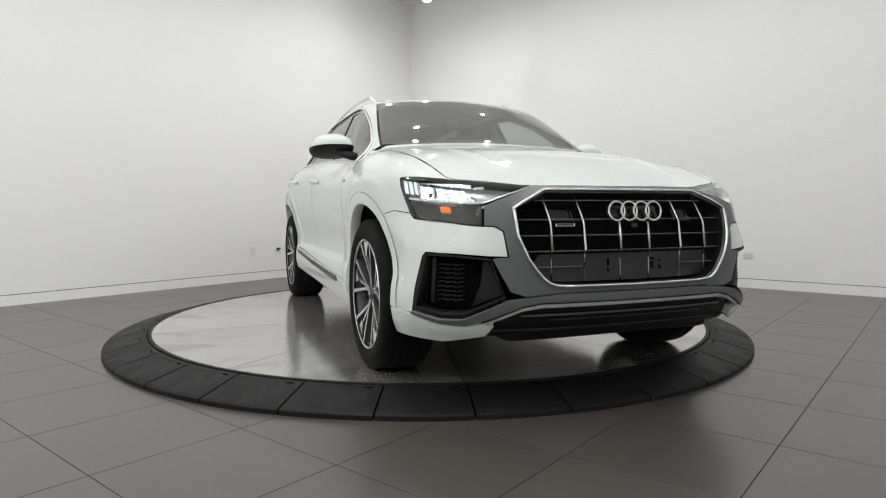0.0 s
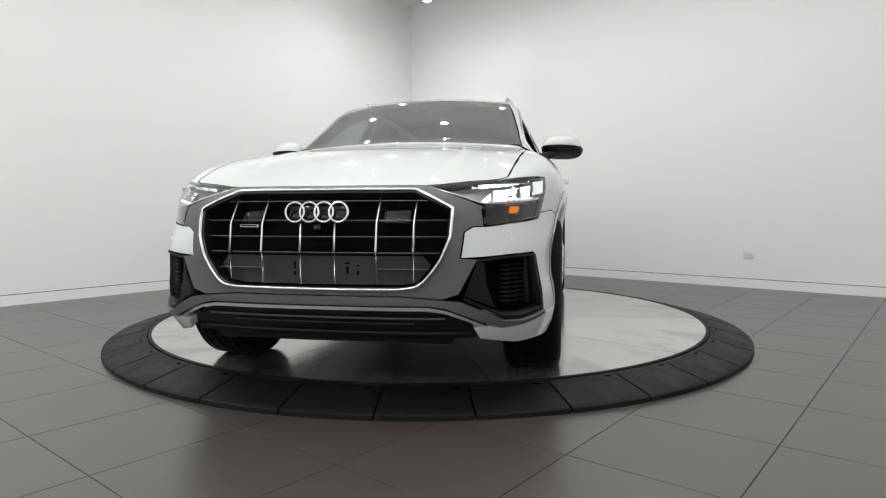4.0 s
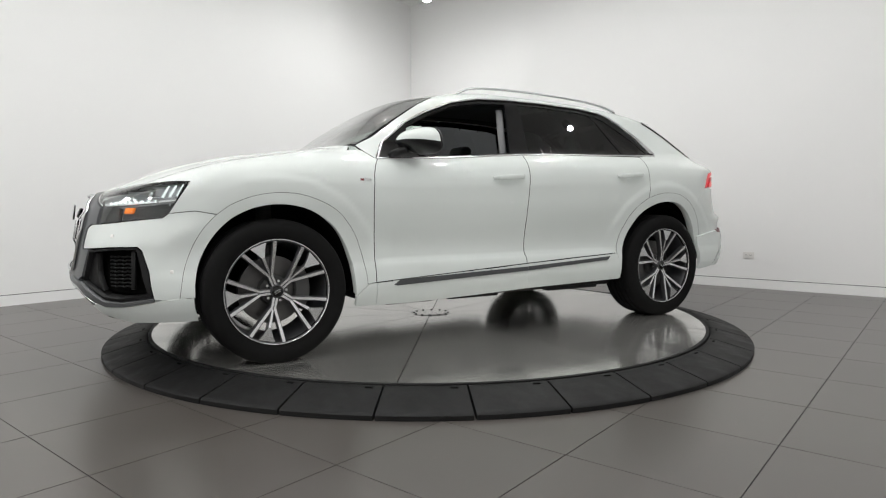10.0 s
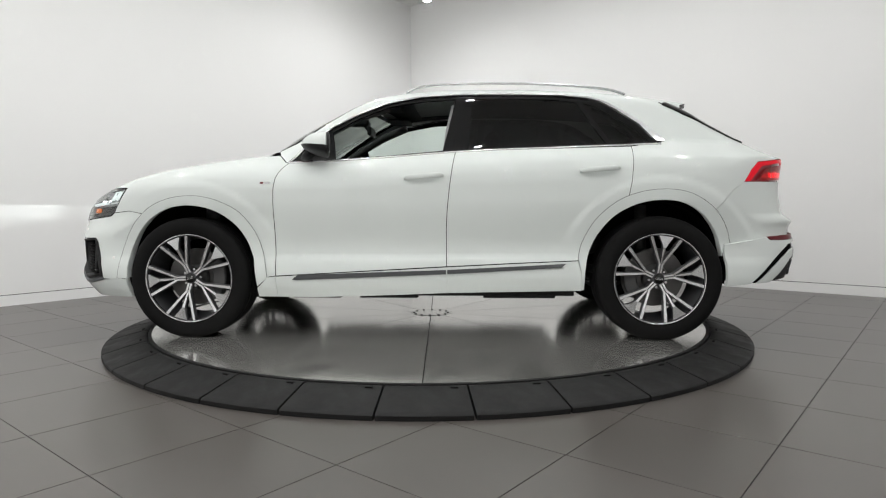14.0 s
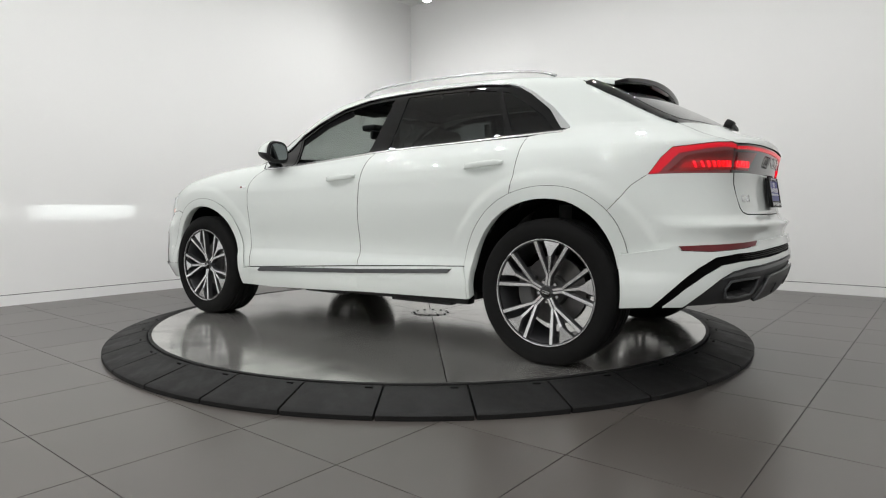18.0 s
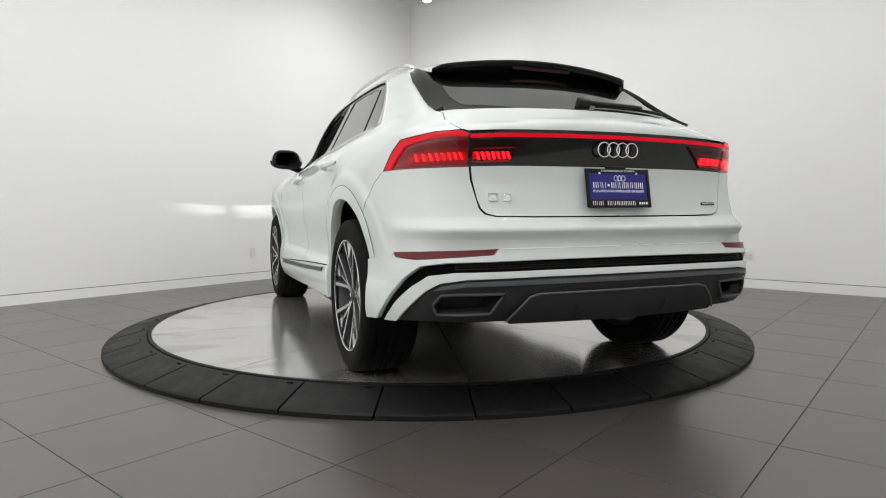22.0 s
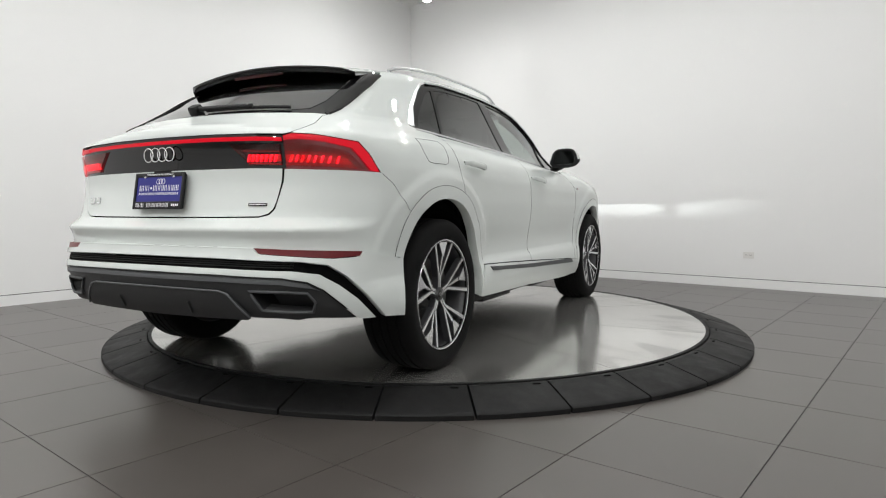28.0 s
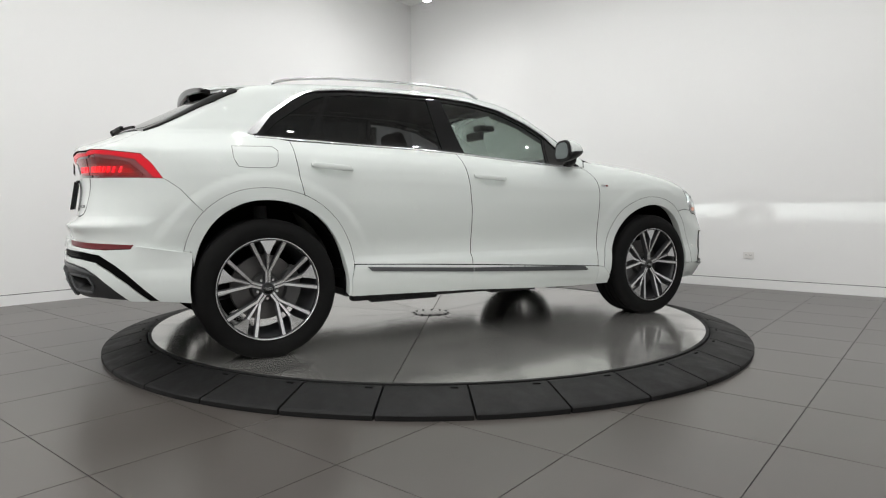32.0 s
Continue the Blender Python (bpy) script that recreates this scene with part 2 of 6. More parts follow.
wall("wall_north", WALL_U, WALL_U + 0.2, WALL_V - 0.2, BACK_V + 0.2, "plain white painted showroom wall above a grey tiled floor")
wall("wall_west", BACK_U, WALL_U, WALL_V - 0.2, WALL_V, "plain white painted showroom wall with a shadow gap")
wall("wall_south", BACK_U - 0.2, BACK_U, WALL_V - 0.2, BACK_V + 0.2, "plain white painted wall behind the camera")
wall("wall_east", BACK_U, WALL_U, BACK_V, BACK_V + 0.2, "plain white painted wall beside the camera")
tagged(new("ceiling", room_box("ceiling", CEIL, BACK_U - 0.2, WALL_U + 0.2, WALL_V - 0.2, BACK_V + 0.2, CEIL_Z, CEIL_Z + 0.15)), "flat pale grey painted showroom ceiling with spotlights", "ceiling", kind="structure")
floor = tagged(new("floor", room_box("floor", GROUT, BACK_U - 0.2, WALL_U + 0.2, WALL_V - 0.2, BACK_V + 0.2, -0.1, -0.003)), "grey porcelain tile floor with thin dark joints", "floor", kind="structure")


def outlet(u, v, z, on_u, label, tall=False):
    o = tagged(new("wall_socket"), label, "wall socket", "sockets on the walls")
    s, t = (0.0, 1.0) if on_u else (1.0, 0.0)
    def bx(name, mat, a0, a1, z0, z1, d0, d1, bev, lab=""):
        if on_u:
            part(name, room_box(name, mat, u - d1, u - d0, v + a0, v + a1, z + z0, z + z1, bev), o, lab)
        else:
            part(name, room_box(name, mat, u + a0, u + a1, v + d0, v + d1, z + z0, z + z1, bev), o, lab)
    if tall:
        bx("cover_plate", WHITE_PLASTIC, -0.039, 0.039, -0.054, 0.054, 0.0, 0.007, 0.002)
        bx("rocker", WHITE_PLASTIC, -0.017, 0.017, -0.033, 0.033, 0.006, 0.010, 0.002, "white rocker")
        return o
    bx("cover_plate", WHITE_PLASTIC, -0.058, 0.058, -0.037, 0.037, 0.0, 0.007, 0.002)
    for a in (-0.022, 0.022):
        bx("socket_face", WHITE_PLASTIC, a - 0.015, a + 0.015, -0.02, 0.02, 0.006, 0.010, 0.002)
        for b in (-0.006, 0.006):
            bx("slot", BLACK, a + b - 0.0015, a + b + 0.0015, -0.004, 0.008, 0.009, 0.0104, 0)
    return o


def spotlight(u, v, d):
    """A round spotlight whose lens hangs d below the ceiling."""
    x, y, _ = room(u, v)
    s = tagged(new("ceiling_spotlight"), "round ceiling spotlight with a glowing lens in a pale housing", "spotlight", "ceiling spotlights")
    s.location = (x, y, CEIL_Z)
    part("stem", lathe("stem", [(0.0, -0.001), (0.05, -0.001), (0.05, -0.02), (0.014, -0.024), (0.014, -d + 0.10)], HOUSING, 12, "z"), s, "pale stem")
    part("housing", lathe("housing", [(0.0, -d + 0.11), (0.04, -d + 0.11), (0.058, -d + 0.09), (0.058, -d + 0.006), (0.055, -d + 0.002), (0.046, -d + 0.002), (0.044, -d + 0.02), (0.0, -d + 0.02)], HOUSING, 24, "z"), s)
    part("lens", lathe("lens", [(0.0, -d - 0.003), (0.020, -d - 0.002), (0.034, -d), (0.042, -d + 0.005)], SPOT_GLOW, 14, "z"), s, "glowing round lens")
    return s


spotlight(2.547, -2.215, 0.594)
first = spotlight(2.3, -0.5, 0.12)
# rows -4.1 and -6.3 are unseen, added to brighten faces toward the camera
for u in (2.3, 0.6, -1.1, -2.9, -4.1, -5.3, -6.3, -7.2):
    for v in (-2.1, -0.5, 1.2, 3.0, 5.8):
        if (u, v) != (2.3, -0.5):
            # the corner lamp is an added one, moved over to lift the west wall
            x, y, _ = room(u, v) if (u, v) != (2.3, -2.1) else room(2.0, -2.55)
            copy_thing(first, pose(x, y, CEIL_Z))

# ---- the turntable: a rubber ramp ring that stays, and a steel disc that turns
TABLE_Z, DISC_R, RING_IN, RING_OUT = 0.085, 2.055, 2.062, 2.325
ring = tagged(new("turntable_ramp_ring"), "ring of black rubber ramp segments round the turntable", "turntable ramp")
STEP = 360 / 33


def ramp_segment():
    """One wedge of the ring, sloping from the disc down to the floor, with a lip and a fixing slot."""
    a0, a1 = radians(-STEP / 2 + 0.14), radians(STEP / 2 - 0.14)
    prof = [(RING_IN, 0.0), (RING_IN, 0.079), (RING_IN + 0.006, 0.083), (RING_IN + 0.03, 0.083), (RING_OUT - 0.03, 0.034), (RING_OUT - 0.006, 0.028), (RING_OUT, 0.022), (RING_OUT, 0.0)]
    verts, faces = [], []
    n, k = 7, len(prof)
    for i in range(n):
        a = a0 + (a1 - a0) * i / (n - 1)
        for r, z in prof:
            verts.append((r * math.cos(a), r * math.sin(a), z))
    for i in range(n - 1):
        for q in range(k - 1):
            faces.append((i * k + q, (i + 1) * k + q, (i + 1) * k + q + 1, i * k + q + 1))
    faces.append(tuple(range(k)))
    faces.append(tuple((n - 1) * k + q for q in range(k - 1, -1, -1)))
    bm = bmesh.new()
    vs = [bm.verts.new(v) for v in verts]
    for f in faces:
        bm.faces.new([vs[t] for t in f])
    return done(bm, "ramp_segment", RAMP, True, 40)


SEG = ramp_segment()
SLOT = boxmesh("fixing_slot", VOID, (2.090, 2.102, 0.115, 0.152, 0.076, 0.0835), 0.001)
for i in range(33):
    s = part("ramp_segment", SEG, ring)
    s.rotation_euler = (0, 0, radians(-89.6 + STEP * i))
    part("fixing_slot", SLOT, s, "dark fixing slot")

table = tagged(new("turntable"), "round brushed steel turntable disc of bolted plates", "turntable")
table.location = (0, 0, TABLE_Z)


def disc_plate(a0, a1, r0, r1, z, drop, name, mat, gap=0.0025):
    n = max(3, int((a1 - a0) / 3))
    verts = []
    for r in (r0, r1):
        ga = math.degrees(gap / r)
        for i in range(n + 1):
            a = radians(a0 + ga + (a1 - a0 - 2 * ga) * i / n)
            for h in (z - drop, z):
                verts.append((r * math.cos(a), r * math.sin(a), h))
    m = 2 * (n + 1)
    faces = []
    for i in range(n):
        p = 2 * i
        faces.append((p + 1, m + p + 1, m + p + 3, p + 3))
        faces.append((m + p, m + p + 2, m + p + 3, m + p + 1))
        faces.append((p, p + 1, p + 3, p + 2))
    faces.append((0, m, m + 1, 1))
    faces.append((2 * n, 2 * n + 1, m + 2 * n + 1, m + 2 * n))
    return mesh_of(name, verts, faces, mat)


PLATE = disc_plate(0, 36, 0.16, DISC_R - 0.022, 0.0, 0.006, "steel_plate", STEEL)
for i in range(10):
    p = part("steel_plate", PLATE, table)
    p.rotation_euler = (0, 0, radians(20.6 + 36 * i))
part("under_disc", lathe("under_disc", [(0.0, -0.008), (DISC_R - 0.004, -0.008), (DISC_R - 0.004, -0.083), (0.0, -0.083)], VOID, 96, "z"), table, "dark carrier under the plates")
part("edge_band", lathe("edge_band", [(DISC_R - 0.021, -0.008), (DISC_R - 0.021, 0.002), (DISC_R - 0.002, 0.002), (DISC_R, 0.0), (DISC_R, -0.02)], RAMP, 128, "z"), table, "black rubber edge seal")
part("hub_plate", lathe("hub_plate", [(0.0, 0.003), (0.12, 0.003), (0.157, 0.001), (0.157, -0.006)], STEEL, 40, "z"), table, "round steel hub cover")
BOLT = lathe("bolt", [(0.0, 0.006), (0.008, 0.006), (0.010, 0.003), (0.010, -0.002)], BLACK, 8, "z")
for i in range(12):
    b = part("bolt", BOLT, table, "dark bolt head")
    b.location = (0.135 * math.cos(i * math.pi / 6), 0.135 * math.sin(i * math.pi / 6), 0.001)
outlet(WALL_U, 1.423, 0.376, True, "white double wall socket on the white wall")
outlet(0.879, WALL_V, 0.373, False, "white upright switch plate on the white wall", True)
tap = tagged(new("wall_hook"), "small dark metal bracket fixed on the white wall", "bracket")
part("bracket_base", room_box("bracket_base", HOUSING, 1.24, 1.285, WALL_V, WALL_V + 0.012, 0.38, 0.415, 0.003), tap)
part("bracket_arm", room_box("bracket_arm", BLACK, 1.245, 1.27, WALL_V + 0.01, WALL_V + 0.045, 0.375, 0.405, 0.004), tap, "dark bracket arm")
part("bracket_tip", room_box("bracket_tip", BLACK, 1.268, 1.30, WALL_V + 0.03, WALL_V + 0.04, 0.395, 0.403, 0.002), tap)


# ---- the car's skin: an implicit surface, metres, x forward, y to its own left, z up from the table
def curve(xs, ys):
    """A smooth monotone curve through a few points."""
    xs, ys = np.array(xs, float), np.array(ys, float)
    d = np.diff(ys) / np.diff(xs)
    m = np.zeros(len(xs))
    m[0], m[-1] = d[0], d[-1]
    for i in range(1, len(xs) - 1):
        if d[i - 1] * d[i] > 0:
            a, b = xs[i] - xs[i - 1], xs[i + 1] - xs[i]
            w1, w2 = 2 * b + a, b + 2 * a
            m[i] = (w1 + w2) / (w1 / d[i - 1] + w2 / d[i])

    def at(x):
        x = np.clip(np.asarray(x, float), xs[0], xs[-1])
        i = np.clip(np.searchsorted(xs, x) - 1, 0, len(xs) - 2)
        h = xs[i + 1] - xs[i]
        t = (x - xs[i]) / h
        return ((2 * t**3 - 3 * t**2 + 1) * ys[i] + (t**3 - 2 * t**2 + t) * h * m[i]
                + (3 * t**2 - 2 * t**3) * ys[i + 1] + (t**3 - t**2) * h * m[i + 1])
    return at


TOP = curve([-2.6, -2.45, -2.40, -2.33, -2.24, -2.1, -1.9, -1.72, -1.6, -1.45, -1.2, -0.95, -0.55, -0.15, 0.05, 0.25, 0.445, 0.644, 0.844, 1.02, 1.10, 1.24, 1.44, 1.64, 1.835, 1.954, 2.19, 2.3, 2.45],
            [1.15, 1.188, 1.204, 1.227, 1.266, 1.345, 1.452, 1.548, 1.595, 1.625, 1.65, 1.665, 1.68, 1.68, 1.67, 1.645, 1.598, 1.506, 1.385, 1.258, 1.228, 1.203, 1.177, 1.151, 1.113, 1.080, 0.985, 0.935, 0.86])
CROWN = curve([-2.5, -2.3, -2.0, -1.5, -0.5, 0.2, 0.6, 0.95, 1.2, 1.7, 2.05, 2.4], [0.14, 0.16, 0.22, 0.15, 0.12, 0.13, 0.20, 0.14, 0.06, 0.08, 0.10, 0.09])
SIDE = curve([0.2, 0.27, 0.33, 0.40, 0.47, 0.53, 0.62, 0.75, 0.88, 0.98, 1.04, 1.10, 1.15, 1.19, 1.22, 1.3, 1.4, 1.5, 1.57, 1.63, 1.7],
             [0.90, 0.935, 0.960, 0.972, 0.968, 0.955, 0.950, 0.958, 0.968, 0.968, 0.960, 0.938, 0.900, 0.850, 0.815, 0.768, 0.718, 0.668, 0.632, 0.59, 0.53])
NOSE = curve([0.2, 0.28, 0.33, 0.40, 0.47, 0.55, 0.65, 0.75, 0.85, 0.92, 1.0, 1.1], [2.30, 2.38, 2.425, 2.455, 2.462, 2.458, 2.452, 2.437, 2.423, 2.405, 2.36, 2.3])
NOSE_B = curve([0.3, 0.4, 0.64, 0.82, 0.97, 1.1], [0.43, 0.40, 0.40, 0.60, 0.57, 0.6])
TAIL = curve([0.25, 0.30, 0.36, 0.45, 0.55, 0.62, 0.67, 0.70, 0.738, 0.746, 0.752, 0.775, 0.795, 0.85, 0.95, 1.0, 1.1, 1.15, 1.19, 1.25],
             [2.30, 2.36, 2.43, 2.475, 2.486, 2.472, 2.462, 2.466, 2.484, 2.487, 2.483, 2.452, 2.430, 2.415, 2.402, 2.405, 2.42, 2.43, 2.425, 2.40])
TAIL_B = curve([0.3, 0.64, 0.99, 1.2], [0.30, 0.36, 0.50, 0.62])
SLIM_F = curve([0.3, 0.4, 0.7, 0.97, 1.2, 1.3, 1.7], [0.019, 0.021, 0.027, 0.030, 0.02, 0.0, 0.0])
SLIM_R = curve([0.3, 0.64, 1.0, 1.15, 1.3, 1.7], [0.021, 0.023, 0.034, 0.03, 0.0, 0.0])


def smax(a, b, k):
    h = np.clip(0.5 + 0.5 * (a - b) / k, 0, 1)
    return b + (a - b) * h + k * h * (1 - h)


BELT = curve([-2.5, -1.5, -0.9, -0.2, 0.25, 0.6, 0.86, 1.2, 2.5], [0.0, -0.035, -0.018, 0.005, 0.03, 0.05, 0.058, 0.03, 0.0])
BELT_W = curve([0.9, 1.08, 1.25, 1.6, 1.8], [0.0, 1.0, 1.0, 0.0, 0.0])


def ease(a, b, t):
    q = np.clip((t - a) / (b - a), 0, 1)
    return q * q * (3 - 2 * q)


def skin(P):
    x, y, z = P[..., 0], np.abs(P[..., 1]), P[..., 2]
    half = SIDE(z + BELT(x) * BELT_W(z))
    half = half - SLIM_F(z) * np.clip((x - 1.25) / 0.62, 0, 3)**2 - SLIM_R(z) * np.clip((-1.35 - x) / 0.62, 0, 3)**2
    up = np.clip((z - 1.15) / 0.12, 0, 1)
    half = half - up * (0.034 * np.clip((-1.0 - x) / 0.8, 0, 2)**2 + 0.03 * np.clip((x - 0.25) / 0.5, 0, 2)**2)
    # soft swellings over the wheels
    half = half + 0.014 * np.exp(-((z - 0.93) / 0.13)**2) * (np.exp(-((x - 1.45) / 0.42)**2) + np.exp(-((x + 1.5) / 0.45)**2))
    # a ledge along the foot of the doors, and raised fields round the wheel openings
    ends = ease(-1.06, -0.86, x) * (1 - ease(0.80, 0.99, x))
    half = half - 0.019 * ends * ease(0.500, 0.548, z) * (1 - ease(0.56, 0.80, z))
    rise = ease(0.55, 0.75, z)
    half = half + rise * (0.007 * (1 - ease(0.595, 0.645, np.hypot(x - 1.4975, z - 0.388))) + 0.010 * (1 - ease(0.600, 0.655, np.hypot(x + 1.4975, z - 0.388))))
    fy = y - half
    fx = x - (NOSE(z) - 0.12 * y**2 - NOSE_B(z) * y**6)
    fr = -x - (TAIL(z) - 0.10 * y**2 - TAIL_B(z) * y**8)
    ridge = 0.006 * np.exp(-((y - 0.52 + 0.05 * (x - 1.2)) / 0.035)**2) * ease(1.05, 1.35, x) * (1 - ease(1.9, 2.15, x))
    fz = (z - (TOP(x) - CROWN(x) * y**2 + ridge)) * 0.85
    f = smax(fy, smax(fx, fr, 0.02), 0.11)
    rim = 0.05 + 0.05 * np.clip((x - 0.9) / 0.3, 0, 1) - 0.02 * np.clip((-2.08 - x) / 0.2, 0, 1)
    return smax(f, fz, rim)


def meet(o, d, far, steps=22):
    """Where rays from inside at o along d leave the skin."""
    lo = np.zeros(o.shape[:-1])
    hi = np.full(o.shape[:-1], far)
    for _ in range(steps):
        m = (lo + hi) / 2
        out = skin(o + d * m[..., None]) > 0
        hi = np.where(out, m, hi)
        lo = np.where(out, lo, m)
    return o + d * lo[..., None]


def normals(P, e=0.004):
    g = np.stack([skin(P + e * np.eye(3)[i]) - skin(P - e * np.eye(3)[i]) for i in range(3)], -1)
    return g / np.maximum(np.linalg.norm(g, axis=-1, keepdims=True), 1e-9)


AXIS_F, AXIS_R, AXIS_Z = 1.1, -1.1, 0.70


def to_uv(kind, P):
    x, y, z = P[..., 0], P[..., 1], P[..., 2]
    if kind == "S":
        return np.stack([x, np.arctan2(z - AXIS_Z, y)], -1)
    if kind == "T":
        return np.stack([x, y], -1)
    if kind == "F":
        return np.stack([np.arctan2(y, x - AXIS_F), z], -1)
    return np.stack([np.arctan2(y, AXIS_R - x), z], -1)


def from_uv(kind, uv):
    u, v = uv[..., 0], uv[..., 1]
    n = np.zeros_like(u)
    if kind == "S":
        return meet(np.stack([u, n, n + AXIS_Z], -1), np.stack([n, np.cos(v), np.sin(v)], -1), 1.4)
    if kind == "T":
        return meet(np.stack([u, v, n + 0.7], -1), np.stack([n, n, n + 1], -1), 1.2)
    if kind == "F":
        return meet(np.stack([n + AXIS_F, n, v], -1), np.stack([np.cos(u), np.sin(u), n], -1), 1.7)
    return meet(np.stack([n + AXIS_R, n, v], -1), np.stack([-np.cos(u), np.sin(u), n], -1), 1.7)


# ---- panels cut from the skin


def spots(kind, pts):
    """Corners of an outline as places in the panel's own plane: two numbers are the place seen square on, three a place near the skin."""
    q = np.zeros((len(pts), 3))
    two = [i for i, p in enumerate(pts) if len(p) == 2]
    for i, p in enumerate(pts):
        if len(p) == 3:
            q[i] = p
    if two:
        a, b = np.array([pts[i] for i in two], float).T
        n = np.zeros_like(a)
        if kind == "S":
            q[two] = meet(np.stack([a, n, b], -1), np.stack([n, n + 1, n], -1), 1.3)
        elif kind == "T":
            q[two] = np.stack([a, b, n + 1], -1)
        elif kind == "F":
            q[two] = meet(np.stack([n + 0.6, a, b], -1), np.stack([n + 1, n, n], -1), 2.2)
        else:
            q[two] = meet(np.stack([n - 0.6, a, b], -1), np.stack([n - 1, n, n], -1), 2.2)
    return to_uv(kind, q)


def spot(kind, p):
    return spots(kind, [p])[0]


def refine(pts, h, closed=True):
    out = []
    n = len(pts)
    for i in range(n if closed else n - 1):
        a, b = pts[i], pts[(i + 1) % n]
        k = max(1, int(np.ceil(np.linalg.norm(b - a) / h)))
        for j in range(k):
            out.append(a + (b - a) * j / k)
    if not closed:
        out.append(pts[-1])
    return np.array(out)


def rounded(pts, r):
    """Round the corners of a closed outline."""
    out = []
    n = len(pts)
    for i in range(n):
        p, a, b = pts[i], pts[i - 1], pts[(i + 1) % n]
        da, db = np.linalg.norm(a - p), np.linalg.norm(b - p)
        ra, rb = min(r, da * 0.45), min(r, db * 0.45)
        s, e = p + (a - p) / max(da, 1e-9) * ra, p + (b - p) / max(db, 1e-9) * rb
        for t in (0.0, 0.25, 0.5, 0.75, 1.0):
            out.append(s * (1 - t)**2 + 2 * p * t * (1 - t) + e * t**2)
    return np.array(out)


def area2(p):
    return np.sum(p[:, 0] * np.roll(p[:, 1], -1) - np.roll(p[:, 0], -1) * p[:, 1])


def inset(p, g):
    if area2(p) < 0:
        p = p[::-1]
    d = np.roll(p, -1, 0) - p
    n = np.stack([-d[:, 1], d[:, 0]], 1) / np.maximum(np.linalg.norm(d, axis=1, keepdims=True), 1e-9)
    m = n + np.roll(n, 1, 0)
    m = m / np.maximum(np.sum(m * n, 1, keepdims=True), 0.5)
    return p + m * g


def within(p, q):
    """Which points p lie in the outline q."""
    r = np.zeros(len(p), bool)
    x, y = p[:, 0], p[:, 1]
    for i in range(len(q)):
        (x0, y0), (x1, y1) = q[i - 1], q[i]
        if y0 == y1:
            continue
        c = (y0 > y) != (y1 > y)
        r ^= c & (x < (x1 - x0) * (y - y0) / (y1 - y0) + x0)
    return r


def fill(loops, h):
    """Triangles over the area in the first loop and outside the others."""
    pts, edges = [], []
    for lp in loops:
        s = len(pts)
        pts += [tuple(q) for q in lp]
        edges += [(s + i, s + (i + 1) % len(lp)) for i in range(len(lp))]
    all_b = np.array(pts)
    lo, hi = loops[0].min(0), loops[0].max(0)
    gx, gy = np.meshgrid(np.arange(lo[0] + h / 2, hi[0], h), np.arange(lo[1] + h / 2, hi[1], h))
    gr = np.stack([gx.ravel(), gy.ravel()], 1)
    if len(gr):
        ok = within(gr, loops[0])
        for lp in loops[1:]:
            ok &= ~within(gr, lp)
        gr = gr[ok]
    if len(gr):
        near = np.full(len(gr), 9.0)
        for i in range(0, len(all_b), 64):
            near = np.minimum(near, np.sqrt(((gr[:, None] - all_b[None, i:i + 64])**2).sum(2)).min(1))
        gr = gr[near > 0.45 * h]
        pts += [tuple(q) for q in gr]
    r = delaunay_2d_cdt([Vector(q) for q in pts], edges, [], 0, 1e-7)
    V = np.array([tuple(q) for q in r[0]])
    T = np.array([f for f in r[2] if len(f) == 3])
    c = V[T].mean(1)
    ok = within(c, loops[0])
    for lp in loops[1:]:
        ok &= ~within(c, lp)
    return V, T[ok]


def panel_data(name, kind, outline, off=0.0, depth=0.014, gap=0.0017, h=0.03, holes=(), corner=0.0, relief=None, edge=0.012):
    """A sheet cut from the skin: outer face with true normals, and a turned-in edge. relief(P) moves the face along its normal."""
    def loop(o, g):
        p = spots(kind, o)
        if corner:
            p = rounded(p, corner)
        return inset(refine(p, edge), g)
    loops = [loop(outline, gap)] + [inset(refine(rounded(spots(kind, o), corner) if corner else spots(kind, o), edge), -gap) for o in holes]
    V, T = fill(loops, h)
    P = from_uv(kind, V)
    N = normals(P)
    d = np.full(len(P), off)
    if relief is not None:
        d = d + relief(P)
        e = 0.003
        # tilt the normals by the relief's slope
        g = np.stack([(relief(P + e * np.eye(3)[i]) - relief(P - e * np.eye(3)[i])) / (2 * e) for i in range(3)], -1)
        g = g - N * np.sum(g * N, -1, keepdims=True)
        N2 = N - g
        N2 = N2 / np.linalg.norm(N2, axis=1, keepdims=True)
    else:
        N2 = N
    Q = P + N * d[:, None]
    # outward winding
    a, b, c = Q[T[:, 0]], Q[T[:, 1]], Q[T[:, 2]]
    flip = np.sum(np.cross(b - a, c - a) * N[T[:, 0]], 1) < 0
    T[flip] = T[flip][:, ::-1]
    cnt = {}
    for t in T:
        for i in range(3):
            e = (int(t[i]), int(t[(i + 1) % 3]))
            cnt[e] = 1
    rim = [e for e in cnt if (e[1], e[0]) not in cnt]
    verts, norms, faces = list(Q), list(N2), [tuple(int(i) for i in t) for t in T]
    out = {}
    if depth > 0:
        for a, b in rim:
            e = Q[b] - Q[a]
            s = np.cross(e, N[a])
            s = s / max(np.linalg.norm(s), 1e-9)
            i = len(verts)
            soft = (s + 0.6 * N2[a]) / np.linalg.norm(s + 0.6 * N2[a])
            verts += [Q[a], Q[b], Q[b] - N[b] * depth, Q[a] - N[a] * depth]
            norms += [soft, soft, s, s]
            faces.append((i + 1, i, i + 3, i + 2))
    return np.array(verts), np.array(norms), faces, len(T)


